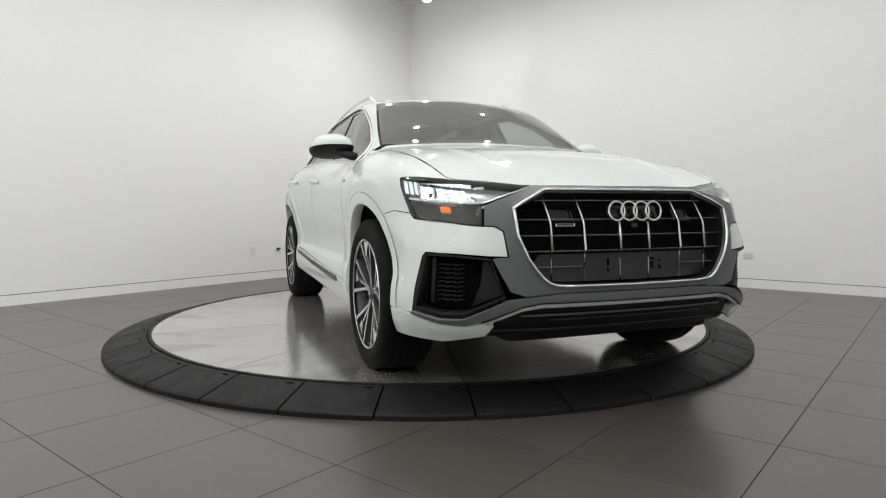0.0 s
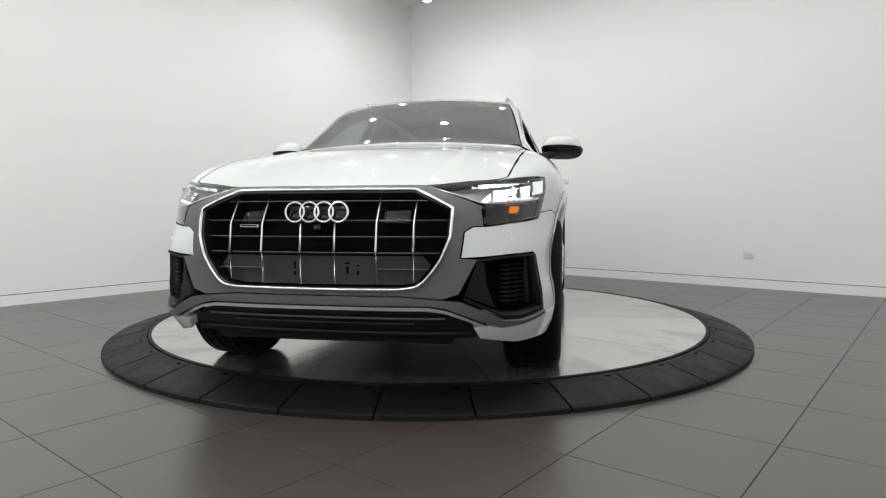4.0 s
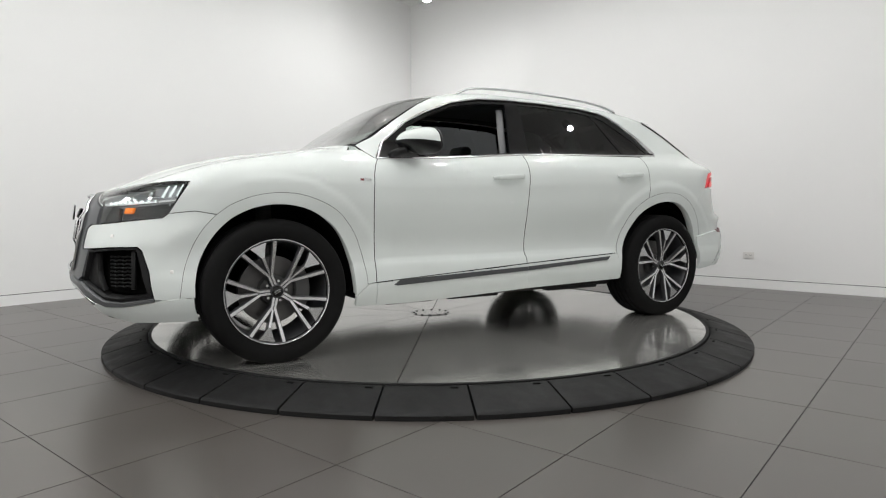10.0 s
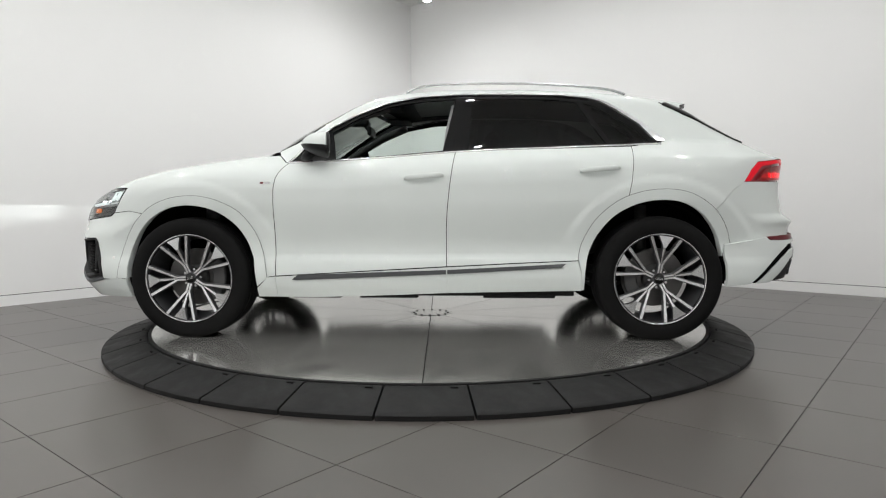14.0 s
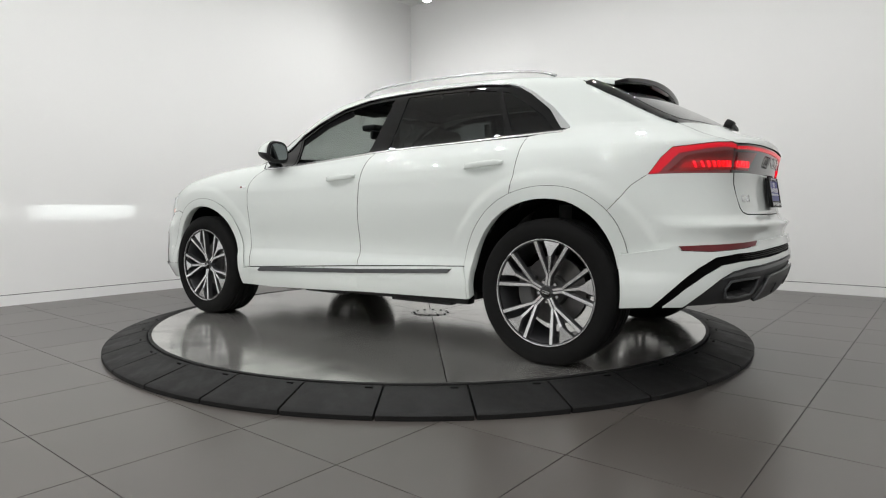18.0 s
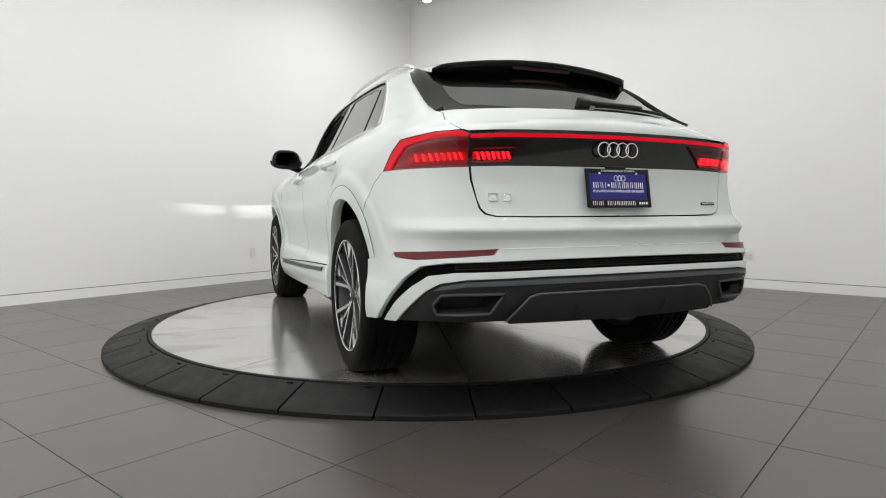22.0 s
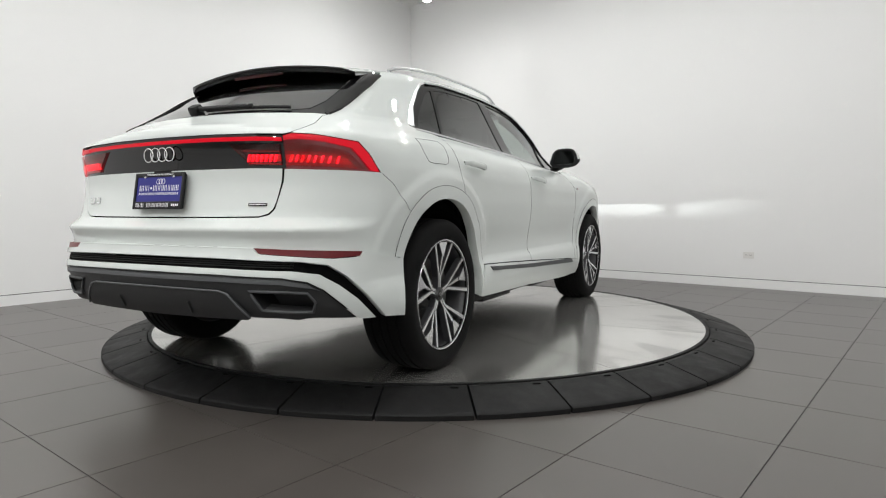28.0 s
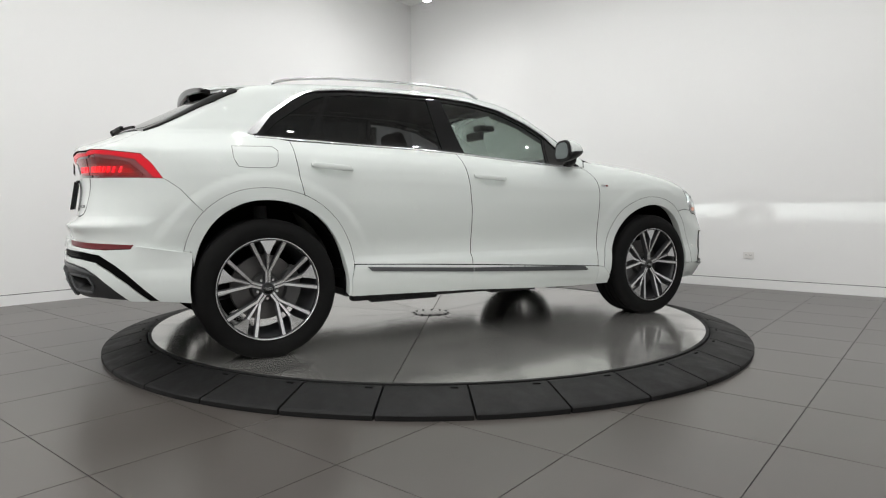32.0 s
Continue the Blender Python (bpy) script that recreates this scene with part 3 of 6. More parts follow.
def panel_mesh(name, kind, outline, mat, mirror=False, seam=None, **kw):
    return sheet_mesh(name, panel_data(name, kind, outline, **kw), mat, mirror, seam)


def sheet_mesh(name, data, mat, mirror=False, seam=None):
    verts, norms, faces, face_n = data
    if mirror:
        verts = verts * [1, -1, 1]
        norms = norms * [1, -1, 1]
        faces = [f[::-1] for f in faces]
    me = bpy.data.meshes.new(name)
    me.from_pydata(verts.tolist(), [], faces)
    me.materials.append(mat)
    # turned-in edges get their own colour; near black puts the gap's shade in
    if seam:
        me.materials.append(seam)
        me.polygons.foreach_set("material_index", [0] * face_n + [1] * (len(faces) - face_n))
    me.polygons.foreach_set("use_smooth", [True] * len(me.polygons))
    me.update()
    me.normals_split_custom_set_from_vertices(norms.tolist())
    return me


def panel(name, kind, outline, mat, parent, label="", sides=1, **kw):
    """sides 1: one panel over the middle or on the left; 2: one on each side."""
    seam = kw.pop("seam", None)
    data = panel_data(name, kind, outline, **kw)
    obs = [part(name, sheet_mesh(name, data, mat, False, seam), parent, label)]
    if sides == 2:
        obs.append(part(name, sheet_mesh(name, data, mat, True, seam), parent, label))
    return obs


def both(pts):
    """An outline over the whole width from its left half, given from the middle round to the middle."""
    return pts + [((p[0], -p[1]) if len(p) == 2 else (p[0], -p[1], p[2])) for p in pts[::-1]]


def both_f(pts):
    return pts + [((-p[0], p[1]) if len(p) == 2 else (p[0], -p[1], p[2])) for p in pts[::-1]]


def on_skin(kind, pts, off=0.0, h=0.03):
    """Points along a line on the skin."""
    p = refine(spots(kind, pts), h, False)
    P = from_uv(kind, p)
    return P + normals(P) * off


def strip(name, kind, pts, mat, parent, r=0.006, off=0.0, label="", sides=2, flat=1.0, cyclic=False):
    P = on_skin(kind, pts, off)
    obs = [part(name, tube(name, P.tolist(), r, mat, 8, cyclic, flat), parent, label)]
    if sides == 2:
        obs.append(part(name, tube(name, (P * [1, -1, 1]).tolist(), r, mat, 8, cyclic, flat), parent, label))
    return obs


# ---- the car
CAR_X, CAR_Y = -0.0012, 0.0630
car = tagged(new("car"), "white sport utility car with dark grey grille surround on a turntable", "car")
F_HUB, R_HUB, HUB_Z = 1.4975, -1.4975, 0.388


# wheel openings and the edge of their flares, from the front round to the rear
ARCH_F_OUT = [(1.985, 0.385), (1.968, 0.49), (1.945, 0.575), (1.90, 0.68), (1.84, 0.765), (1.76, 0.837), (1.69, 0.875), (1.60, 0.905), (1.49, 0.919), (1.38, 0.912), (1.27, 0.880), (1.17, 0.827), (1.10, 0.755), (1.045, 0.665), (1.01, 0.56), (0.990, 0.455), (0.983, 0.395)]
ARCH_F_IN = [(1.915, 0.262), (1.912, 0.45), (1.893, 0.545), (1.855, 0.635), (1.80, 0.717), (1.72, 0.790), (1.61, 0.840), (1.49, 0.857), (1.37, 0.842), (1.27, 0.800), (1.18, 0.730), (1.115, 0.635), (1.072, 0.520), (1.053, 0.40), (1.046, 0.27)]
ARCH_R_OUT = [(-0.993, 0.515), (-1.005, 0.585), (-1.035, 0.665), (-1.091, 0.757), (-1.16, 0.828), (-1.233, 0.880), (-1.31, 0.915), (-1.41, 0.940), (-1.52, 0.948), (-1.62, 0.938), (-1.70, 0.912), (-1.775, 0.868), (-1.835, 0.815), (-1.88, 0.752), (-1.912, 0.68), (-1.93, 0.612)]
ARCH_R_IN = [(-1.030, 0.305), (-1.034, 0.42), (-1.047, 0.51), (-1.075, 0.60), (-1.125, 0.69), (-1.20, 0.775), (-1.29, 0.833), (-1.40, 0.870), (-1.52, 0.880), (-1.63, 0.862), (-1.73, 0.808), (-1.80, 0.735), (-1.85, 0.645), (-1.882, 0.53), (-1.905, 0.345)]
B_SEAM = [(-0.222, 1.197), (-0.205, 1.10), (-0.187, 0.972), (-0.172, 0.83), (-0.165, 0.70), (-0.165, 0.56), (-0.168, 0.466)]
A_SEAM = [(0.862, 1.130), (0.900, 1.085), (0.925, 1.03), (0.935, 0.95), (0.937, 0.85), (0.933, 0.72), (0.930, 0.60), (0.927, 0.405)]
C_SEAM = [(-1.338, 1.222), (-1.330, 1.12), (-1.315, 1.0), (-1.295, 0.91)]


def tuck(pts, cx):
    """The edge of a panel that runs in under a flare."""
    return [(cx + (x - cx) * 0.962, HUB_Z + (z - HUB_Z) * 0.962) for x, z in pts]


def seam_line(kind, pts):
    """A joint that two neighbouring panels share."""
    return [tuple(float(c) for c in p) for p in on_skin(kind, pts, 0.0, 0.02)]


def flowing(pts, k=4):
    """A finer line that runs smoothly through the points."""
    q = np.array([pts[0], *pts, pts[-1]], float)
    out = []
    for i in range(1, len(q) - 2):
        a, b, c, d = q[i - 1], q[i], q[i + 1], q[i + 2]
        for j in range(k):
            t = j / k
            out.append(0.5 * (2 * b + (c - a) * t + (2 * a - 5 * b + 4 * c - d) * t * t + (3 * b - a - 3 * c + d) * t**3))
    return [(float(p[0]), float(p[1])) for p in out + [q[-1]]]


UNDER_F, UNDER_R = tuck(ARCH_F_OUT, F_HUB), tuck(ARCH_R_OUT, R_HUB)


QUARTER = seam_line("S", [(-1.818, 0.956, 0.805), (-1.866, 0.954, 0.853), (-1.94, 0.935, 0.938), (-2.013, 0.918, 0.991)])
GATE = seam_line("R", [(0.690, 1.146), (-2.205, 0.708, 1.200), (-2.13, 0.688, 1.243), (-2.085, 0.692, 1.254)])
TAIL_EDGE = seam_line("R", [(0.690, 1.145), (0.775, 1.140), (0.83, 1.129), (-2.102, 0.861, 1.119), (-2.062, 0.891, 1.07), (-2.015, 0.917, 0.992)])
HEAD_TOP = seam_line("F", [(2.297, 0.425, 0.929), (2.286, 0.49, 0.932), (2.245, 0.60, 0.945), (2.168, 0.735, 0.957)])
WING_END = seam_line("S", [(1.772, 0.799), (1.90, 0.823), (2.021, 0.897, 0.812)])

# doors, with their lower cladding and strip
front_door = panel("front_door", "S", A_SEAM + B_SEAM[::-1] + [(0.1, 1.175), (0.4, 1.152), (0.6, 1.137)], PAINT, car, sides=2, gap=0.0022, seam=VOID, h=0.018)
rear_door = panel("rear_door", "S", B_SEAM + [(-0.6, 0.487), (-0.992, 0.503)] + UNDER_R[1:6] + C_SEAM[::-1] + [(-0.9, 1.214), (-0.5, 1.206)], PAINT, car, sides=2, gap=0.0022, seam=VOID, h=0.018)
panel("door_cladding", "S", [(0.926, 0.402), (-0.168, 0.462), (-0.178, 0.300), (0.0, 0.292), (0.25, 0.282), (0.7, 0.268), (0.922, 0.272)], PAINT, car, sides=2, off=0.008, depth=0.03, gap=0.0006)
panel("door_cladding", "S", [(-0.168, 0.462), (-0.6, 0.483), (-0.990, 0.499), (-1.012, 0.42), (-1.012, 0.316), (-0.85, 0.313), (-0.178, 0.300)], PAINT, car, sides=2, off=0.008, depth=0.03, gap=0.0006)
panel("side_strip", "S", [(0.822, 0.386), (0.780, 0.415), (-0.166, 0.447), (-0.166, 0.417), (0.4, 0.395), (0.80, 0.380)], STRIP_GREY, car, "dark grey side strip", sides=2, off=0.016, depth=0.01, h=0.05)
panel("side_strip", "S", [(-0.170, 0.447), (-0.85, 0.481), (-0.917, 0.484), (-0.885, 0.456), (-0.170, 0.417)], STRIP_GREY, car, "dark grey side strip", sides=2, off=0.016, depth=0.01, h=0.05)
panel("front_sill_end", "S", [(0.927, 0.402), (0.983, 0.395), (1.050, 0.33), (1.046, 0.272), (0.924, 0.272)], PAINT, car, sides=2, off=0.008, depth=0.03, gap=0.0006)

# flares
panel("wheel_arch_flare", "S", flowing(ARCH_F_OUT)[:-1] + [(0.983, 0.395), (1.051, 0.335)] + flowing(ARCH_F_IN[::-1][2:-1]) + [(1.912, 0.385)], PAINT, car, "white painted wheel arch flare", sides=2, off=0.006, depth=0.055, h=0.025)
panel("wheel_arch_flare", "S", flowing(ARCH_R_OUT) + [(-1.893, 0.607)] + flowing(ARCH_R_IN[::-1][1:-1]) + [(-1.030, 0.318), (-1.012, 0.318), (-1.012, 0.42)], PAINT, car, "white painted wheel arch flare", sides=2, off=0.006, depth=0.055, h=0.025)

strip("flare_joint", "S", flowing(ARCH_F_OUT), VOID, car, 0.0011, 0.005, "thin dark joint along the flare")
strip("flare_joint", "S", flowing(ARCH_R_OUT), VOID, car, 0.0011, 0.005, "thin dark joint along the flare")

# front wings, bonnet, windscreen, roof
HOOD_EDGE = [(2.168, 0.735), (2.10, 0.748), (1.96, 0.760), (1.75, 0.770), (1.45, 0.775), (1.2, 0.775), (1.02, 0.768)]
front_wing = panel("front_wing", "S", [(x, y, float(TOP(x) - CROWN(x) * y * y)) for x, y in HOOD_EDGE[1:]] + [(0.94, 0.80, 1.195), (0.885, 0.865, 1.145)] + A_SEAM
      + UNDER_F[::-1][:-5] + WING_END + [(1.975, 0.905, 0.885), (1.918, 0.908, 0.974), (1.95, 0.90, 0.978), (2.06, 0.84, 0.975), (2.165, 0.738, 0.962)], PAINT, car, sides=2, gap=0.0022, seam=VOID, h=0.018)
bonnet = panel("bonnet", "T", both([(2.312, 0.0), (2.308, 0.2), (2.300, 0.40)] + [(p[0], p[1]) for p in HEAD_TOP] + HOOD_EDGE[1:] + [(0.985, 0.70), (1.03, 0.45), (1.05, 0.2)]), PAINT, car, depth=0.02, gap=0.0019, seam=VOID)
SCREEN_SIDE = [(0.955, 0.722), (0.83, 0.698), (0.65, 0.658), (0.48, 0.616), (0.335, 0.575)]
panel("windscreen", "T", both([(1.055, 0.0), (1.04, 0.3), (1.01, 0.6)] + SCREEN_SIDE + [(0.355, 0.5), (0.42, 0.25), (0.44, 0.0)][0:2]), GLASS_SCREEN, car, "clear green-tinted windscreen glass", depth=0.004, gap=0.004)
panel("windscreen_frit", "T", both([(1.06, 0.0), (1.045, 0.3), (1.015, 0.6)] + [(0.96, 0.740), (0.83, 0.716), (0.65, 0.676), (0.48, 0.634), (0.33, 0.592)] + [(0.35, 0.5), (0.41, 0.25)]), GLOSS_BLACK, car, "black screen edge", off=-0.004, depth=0.003,
      holes=[both([(1.035, 0.0), (1.02, 0.3), (0.985, 0.58), (0.925, 0.700), (0.80, 0.672), (0.63, 0.632), (0.47, 0.592), (0.37, 0.560), (0.395, 0.5), (0.45, 0.25)])])
roof = panel("roof", "T", both([(0.41, 0.0), (0.40, 0.25), (0.345, 0.5), (0.31, 0.575), (0.0, 0.572), (-0.5, 0.565), (-1.0, 0.56), (-1.40, 0.553), (-1.46, 0.3)]), PAINT, car, depth=0.02)

# side frame: pillars, roof edge and rear quarter in one pressing
DLO = [(0.885, 0.89, 1.135), (0.790, 0.78, 1.275), (0.610, 0.705, 1.398), (0.462, 0.680, 1.468), (0.237, 0.644, 1.550), (0.008, 0.615, 1.592), (-0.261, 0.605, 1.605), (-0.531, 0.605, 1.605), (-0.917, 0.612, 1.592), (-1.10, 0.625, 1.568), (-1.20, 0.645, 1.535), (-1.293, 0.668, 1.478), (-1.435, 0.715, 1.372), (-1.545, 0.762, 1.262), (-1.560, 0.77, 1.245), (-1.54, 0.78, 1.236)]
ROOF_EDGE = [(-1.46, 0.555, 1.57), (-1.0, 0.562, 1.62), (-0.5, 0.567, 1.635), (0.0, 0.574, 1.63), (0.305, 0.59, 1.585)]
PILLAR = [tuple(float(c) for c in p) for p in from_uv("T", spots("T", [(0.34, 0.582), (0.48, 0.624), (0.65, 0.666), (0.83, 0.706), (0.955, 0.730)]))]
side_frame = panel("side_frame", "S", DLO + C_SEAM + UNDER_R[5:13] + QUARTER[:-1] + TAIL_EDGE[::-1] + GATE[1:] + [
      (-1.95, 0.705, 1.32), (-1.78, 0.677, 1.41), (-1.60, 0.632, 1.505), (-1.52, 0.59, 1.55)] + ROOF_EDGE + [*PILLAR, (0.935, 0.80, 1.195), (0.880, 0.865, 1.145)], PAINT, car, sides=2, gap=0.0012, h=0.018, seam=VOID)

# side glass and chrome
panel("window_frame", "S", [(x, y - 0.004, z - 0.004) for x, y, z in DLO[:14]] + [(-1.50, 1.244), (-0.876, 1.222), (-0.216, 1.200), (0.25, 1.168), (0.6, 1.146), (0.85, 1.138)], SATIN_BLACK, car, "black window surround", sides=2, off=-0.006, depth=0.012, h=0.04,
      holes=[[(0.56, 1.165), (0.60, 1.345), (0.44, 1.432), (0.23, 1.515), (0.0, 1.555), (-0.215, 1.566), (-0.135, 1.212), (0.25, 1.180)],
             [(-0.335, 1.570), (-0.53, 1.572), (-0.90, 1.555), (-1.02, 1.535), (-1.185, 1.252), (-0.88, 1.232), (-0.305, 1.216)],
             [(-1.065, 1.528), (-1.12, 1.513), (-1.21, 1.462), (-1.375, 1.348), (-1.465, 1.262), (-1.22, 1.254)]])
front_glass = [(0.58, 1.16), (0.62, 1.345), (0.45, 1.438), (0.23, 1.522), (0.0, 1.562), (-0.225, 1.572), (-0.125, 1.206), (0.25, 1.176)]
part("front_window", panel_mesh("front_window", "S", front_glass, GLASS_CLEAR, off=-0.012, depth=0.003, mirror=True, h=0.05), car, "closed green-tinted side window glass")
panel("rear_window", "S", [(-0.325, 1.575), (-0.53, 1.577), (-0.90, 1.560), (-1.025, 1.538), (-1.192, 1.248), (-0.88, 1.228), (-0.295, 1.211)], GLASS_DARK, car, "dark privacy side window glass", sides=2, off=-0.010, depth=0.003, h=0.05)
panel("quarter_window", "S", [(-1.058, 1.534), (-1.12, 1.518), (-1.215, 1.465), (-1.38, 1.350), (-1.475, 1.258), (-1.215, 1.250)], GLASS_DARK, car, "dark privacy quarter glass", sides=2, off=-0.010, depth=0.003, h=0.05)
strip("window_chrome", "S", [(0.862, 0.885, 1.142), (0.780, 0.775, 1.272), (0.604, 0.705, 1.390), (0.455, 0.682, 1.460), (0.235, 0.646, 1.542), (0.008, 0.618, 1.584), (-0.261, 0.607, 1.598), (-0.531, 0.607, 1.598), (-0.917, 0.614, 1.585), (-1.10, 0.628, 1.560)], SATIN, car, 0.0075, 0.002, "bright satin window trim")
panel("window_chrome", "S", [(-1.10, 0.622, 1.572), (-1.20, 0.642, 1.540), (-1.293, 0.664, 1.484), (-1.435, 0.711, 1.377), (-1.55, 0.762, 1.264), (-1.562, 0.77, 1.247), (-1.545, 0.78, 1.236), (-1.510, 0.776, 1.243), (-1.412, 0.719, 1.366), (-1.270, 0.671, 1.479), (-1.178, 0.646, 1.535), (-1.09, 0.628, 1.561)], SATIN, car, "bright satin window trim", sides=2, off=0.004, depth=0.012, h=0.02)
strip("belt_chrome", "S", [(-1.53, 1.240), (-1.3, 1.230), (-0.876, 1.218), (-0.5, 1.209), (-0.216, 1.196), (0.0, 1.181), (0.25, 1.162), (0.6, 1.141), (0.866, 1.132)], SATIN, car, 0.0085, 0.0, "bright satin belt trim")

# rear: glass, spoiler, tailgate, lamps, bumper
REAR_GLASS = [(-1.60, 0.0), (-1.60, 0.3), (-1.585, 0.618), (-1.78, 0.665), (-1.95, 0.692), (-2.06, 0.690), (-2.12, 0.635), (-2.20, 0.38), (-2.235, 0.15)]
panel("rear_window_surround", "T", both(REAR_GLASS), GLOSS_BLACK, car, "black rear glass edge", off=-0.003, depth=0.01, gap=-0.006,
      holes=[both([(-1.66, 0.0), (-1.66, 0.3), (-1.655, 0.535), (-1.80, 0.560), (-1.97, 0.575), (-2.06, 0.56), (-2.10, 0.50), (-2.175, 0.33), (-2.205, 0.12)])])
panel("rear_window", "T", both([(-1.64, 0.0), (-1.64, 0.3), (-1.635, 0.545), (-1.80, 0.570), (-1.97, 0.585), (-2.07, 0.57), (-2.11, 0.51), (-2.19, 0.34), (-2.215, 0.12)]), GLASS_REAR, car, "dark rear window glass", off=-0.001, depth=0.003, h=0.05)
panel("glass_blade", "T", [(-1.58, 0.640), (-1.72, 0.674), (-1.86, 0.692), (-2.0, 0.704), (-2.088, 0.697), (-2.07, 0.655), (-1.95, 0.645), (-1.8, 0.632), (-1.61, 0.600)], GLOSS_BLACK, car, "gloss black blade beside the rear window", sides=2, off=0.010, depth=0.03, h=0.03)
tailgate = panel("tailgate", "R", both_f([(0.0, 1.150), (0.30, 1.148), (0.55, 1.143), (0.665, 1.139), *GATE, (-2.13, 0.635, 1.262), (-2.205, 0.38, 1.272), (-2.24, 0.15, 1.274), (-2.243, 0.0, 1.274)][::-1]), PAINT, car, "white upper tailgate with a spoiler lip", depth=0.02, h=0.025, gap=0.0019, seam=VOID)
panel("tailgate_panel", "R", both_f([(0.0, 1.006), (0.30, 1.005), (0.508, 1.004), (0.653, 1.000), (0.648, 0.947), (0.632, 0.865), (0.620, 0.830), (0.600, 0.810), (0.560, 0.799), (0.40, 0.797), (0.0, 0.796)]), PAINT, car, "white lower tailgate panel", depth=0.02, h=0.025, gap=0.0019, seam=VOID)
tail_light = panel("tail_light", "R", [(0.657, 1.135), (0.69, 1.144), (0.775, 1.139), (0.83, 1.128), (-2.10, 0.860, 1.118), (-2.06, 0.890, 1.07), (-2.017, 0.917, 0.993), (-2.10, 0.889, 0.998), (-2.275, 0.780, 1.000), (0.657, 1.003)], RED_DEEP, car, "deep red lamp body of the rear light", sides=2, off=-0.012, depth=0.02, h=0.02, gap=-0.008)
panel("light_band", "R", both_f([(0.0, 1.146), (0.30, 1.145), (0.55, 1.140), (0.654, 1.134), (0.655, 1.005), (0.508, 1.008), (0.30, 1.010), (0.0, 1.010)]), GLOSS_BLACK, car, "gloss black band between the rear lights", off=-0.008, depth=0.02, gap=-0.006)
rear_bumper = panel("rear_bumper", "R", both_f([(0.0, 0.793), (0.40, 0.794), (0.56, 0.796), (0.605, 0.807), (0.625, 0.83), (0.652, 0.945), (0.658, 0.998), (-2.28, 0.778, 0.995), (-2.10, 0.887, 0.994), *QUARTER[::-1], (-1.86, 0.952, 0.742), (-1.895, 0.948, 0.67), (-1.910, 0.945, 0.596),
      (-2.05, 0.935, 0.616), (-2.17, 0.915, 0.634), (-2.29, 0.860, 0.640), (0.60, 0.660), (0.40, 0.666), (0.0, 0.667)]), PAINT, car, "white rear bumper", depth=0.03, h=0.011, gap=0.0012)
panel("rear_bumper_skirt", "R", both_f([(0.0, 0.676), (0.40, 0.674), (0.567, 0.672), (0.594, 0.643), (-2.30, 0.862, 0.625), (-2.185, 0.910, 0.630), (-2.165, 0.914, 0.648), (-2.05, 0.935, 0.629), (-1.932, 0.945, 0.609), (-1.90, 0.95, 0.606), (-1.90, 0.95, 0.345), (-2.055, 0.945, 0.362),
      (-2.16, 0.918, 0.47), (-2.245, 0.885, 0.55), (-2.31, 0.845, 0.597), (0.76, 0.612), (0.40, 0.620), (0.0, 0.622)]), PAINT, car, "white lower rear bumper skirt", off=0.022, depth=0.03, h=0.025)
panel("reflector", "R", [(0.567, 0.672), (0.594, 0.643), (0.64, 0.640), (-2.30, 0.862, 0.625), (-2.185, 0.910, 0.630), (-2.165, 0.914, 0.652), (-2.28, 0.872, 0.658)], RED_LENS, car, "dark red rear reflector", sides=2, off=0.018, depth=0.01, h=0.02)
panel("mesh_band", "R", both_f([(0.0, 0.622), (0.40, 0.620), (0.76, 0.612), (-2.31, 0.845, 0.597), (-2.245, 0.885, 0.55), (-2.16, 0.918, 0.47), (-2.055, 0.945, 0.362), (-2.10, 0.938, 0.362),
      (-2.19, 0.905, 0.455), (-2.27, 0.868, 0.52), (-2.335, 0.825, 0.565), (0.74, 0.578), (0.40, 0.582), (0.0, 0.584)]), VOID, car, "black honeycomb band across the rear bumper", off=0.004, depth=0.02, h=0.02)
panel("rear_skirt_blade", "R", both_f([(0.0, 0.584), (0.40, 0.582), (0.74, 0.578), (-2.335, 0.825, 0.565), (-2.27, 0.868, 0.52), (-2.19, 0.905, 0.455), (-2.10, 0.938, 0.362), (-2.19, 0.912, 0.368), (-2.25, 0.878, 0.43),
      (-2.32, 0.832, 0.50), (-2.37, 0.790, 0.535), (0.70, 0.550), (0.40, 0.555), (0.0, 0.556)]), PAINT, car, "white blade around the diffuser", off=0.014, depth=0.02, h=0.02)
DIFF_TOP = [(0.0, 0.556), (0.40, 0.555), (0.70, 0.550), (-2.37, 0.790, 0.535), (-2.32, 0.832, 0.50), (-2.25, 0.878, 0.43), (-2.19, 0.912, 0.368)]
EXHAUST = [(0.552, 0.492), (0.72, 0.492), (-2.375, 0.795, 0.487), (-2.345, 0.812, 0.45), (-2.345, 0.80, 0.41), (0.72, 0.408), (0.600, 0.413)]
panel("diffuser", "R", both_f(DIFF_TOP + [(-2.30, 0.80, 0.380), (0.72, 0.376), (0.55, 0.374), (0.0, 0.362)]), DARK_TRIM, car, "dark grey plastic rear diffuser", off=0.0, depth=0.05, h=0.025,
      holes=[EXHAUST, [(-p[0], p[1]) if len(p) == 2 else (p[0], -p[1], p[2]) for p in EXHAUST]])
panel("diffuser_blade", "R", both_f([(0.0, 0.549), (0.40, 0.548), (0.70, 0.543), (-2.372, 0.788, 0.528), (-2.33, 0.825, 0.497), (-2.36, 0.80, 0.507), (0.70, 0.522), (0.40, 0.526), (0.0, 0.526)]), GREY_TRIM, car, "satin grey diffuser blade", off=0.012, depth=0.015, h=0.03)

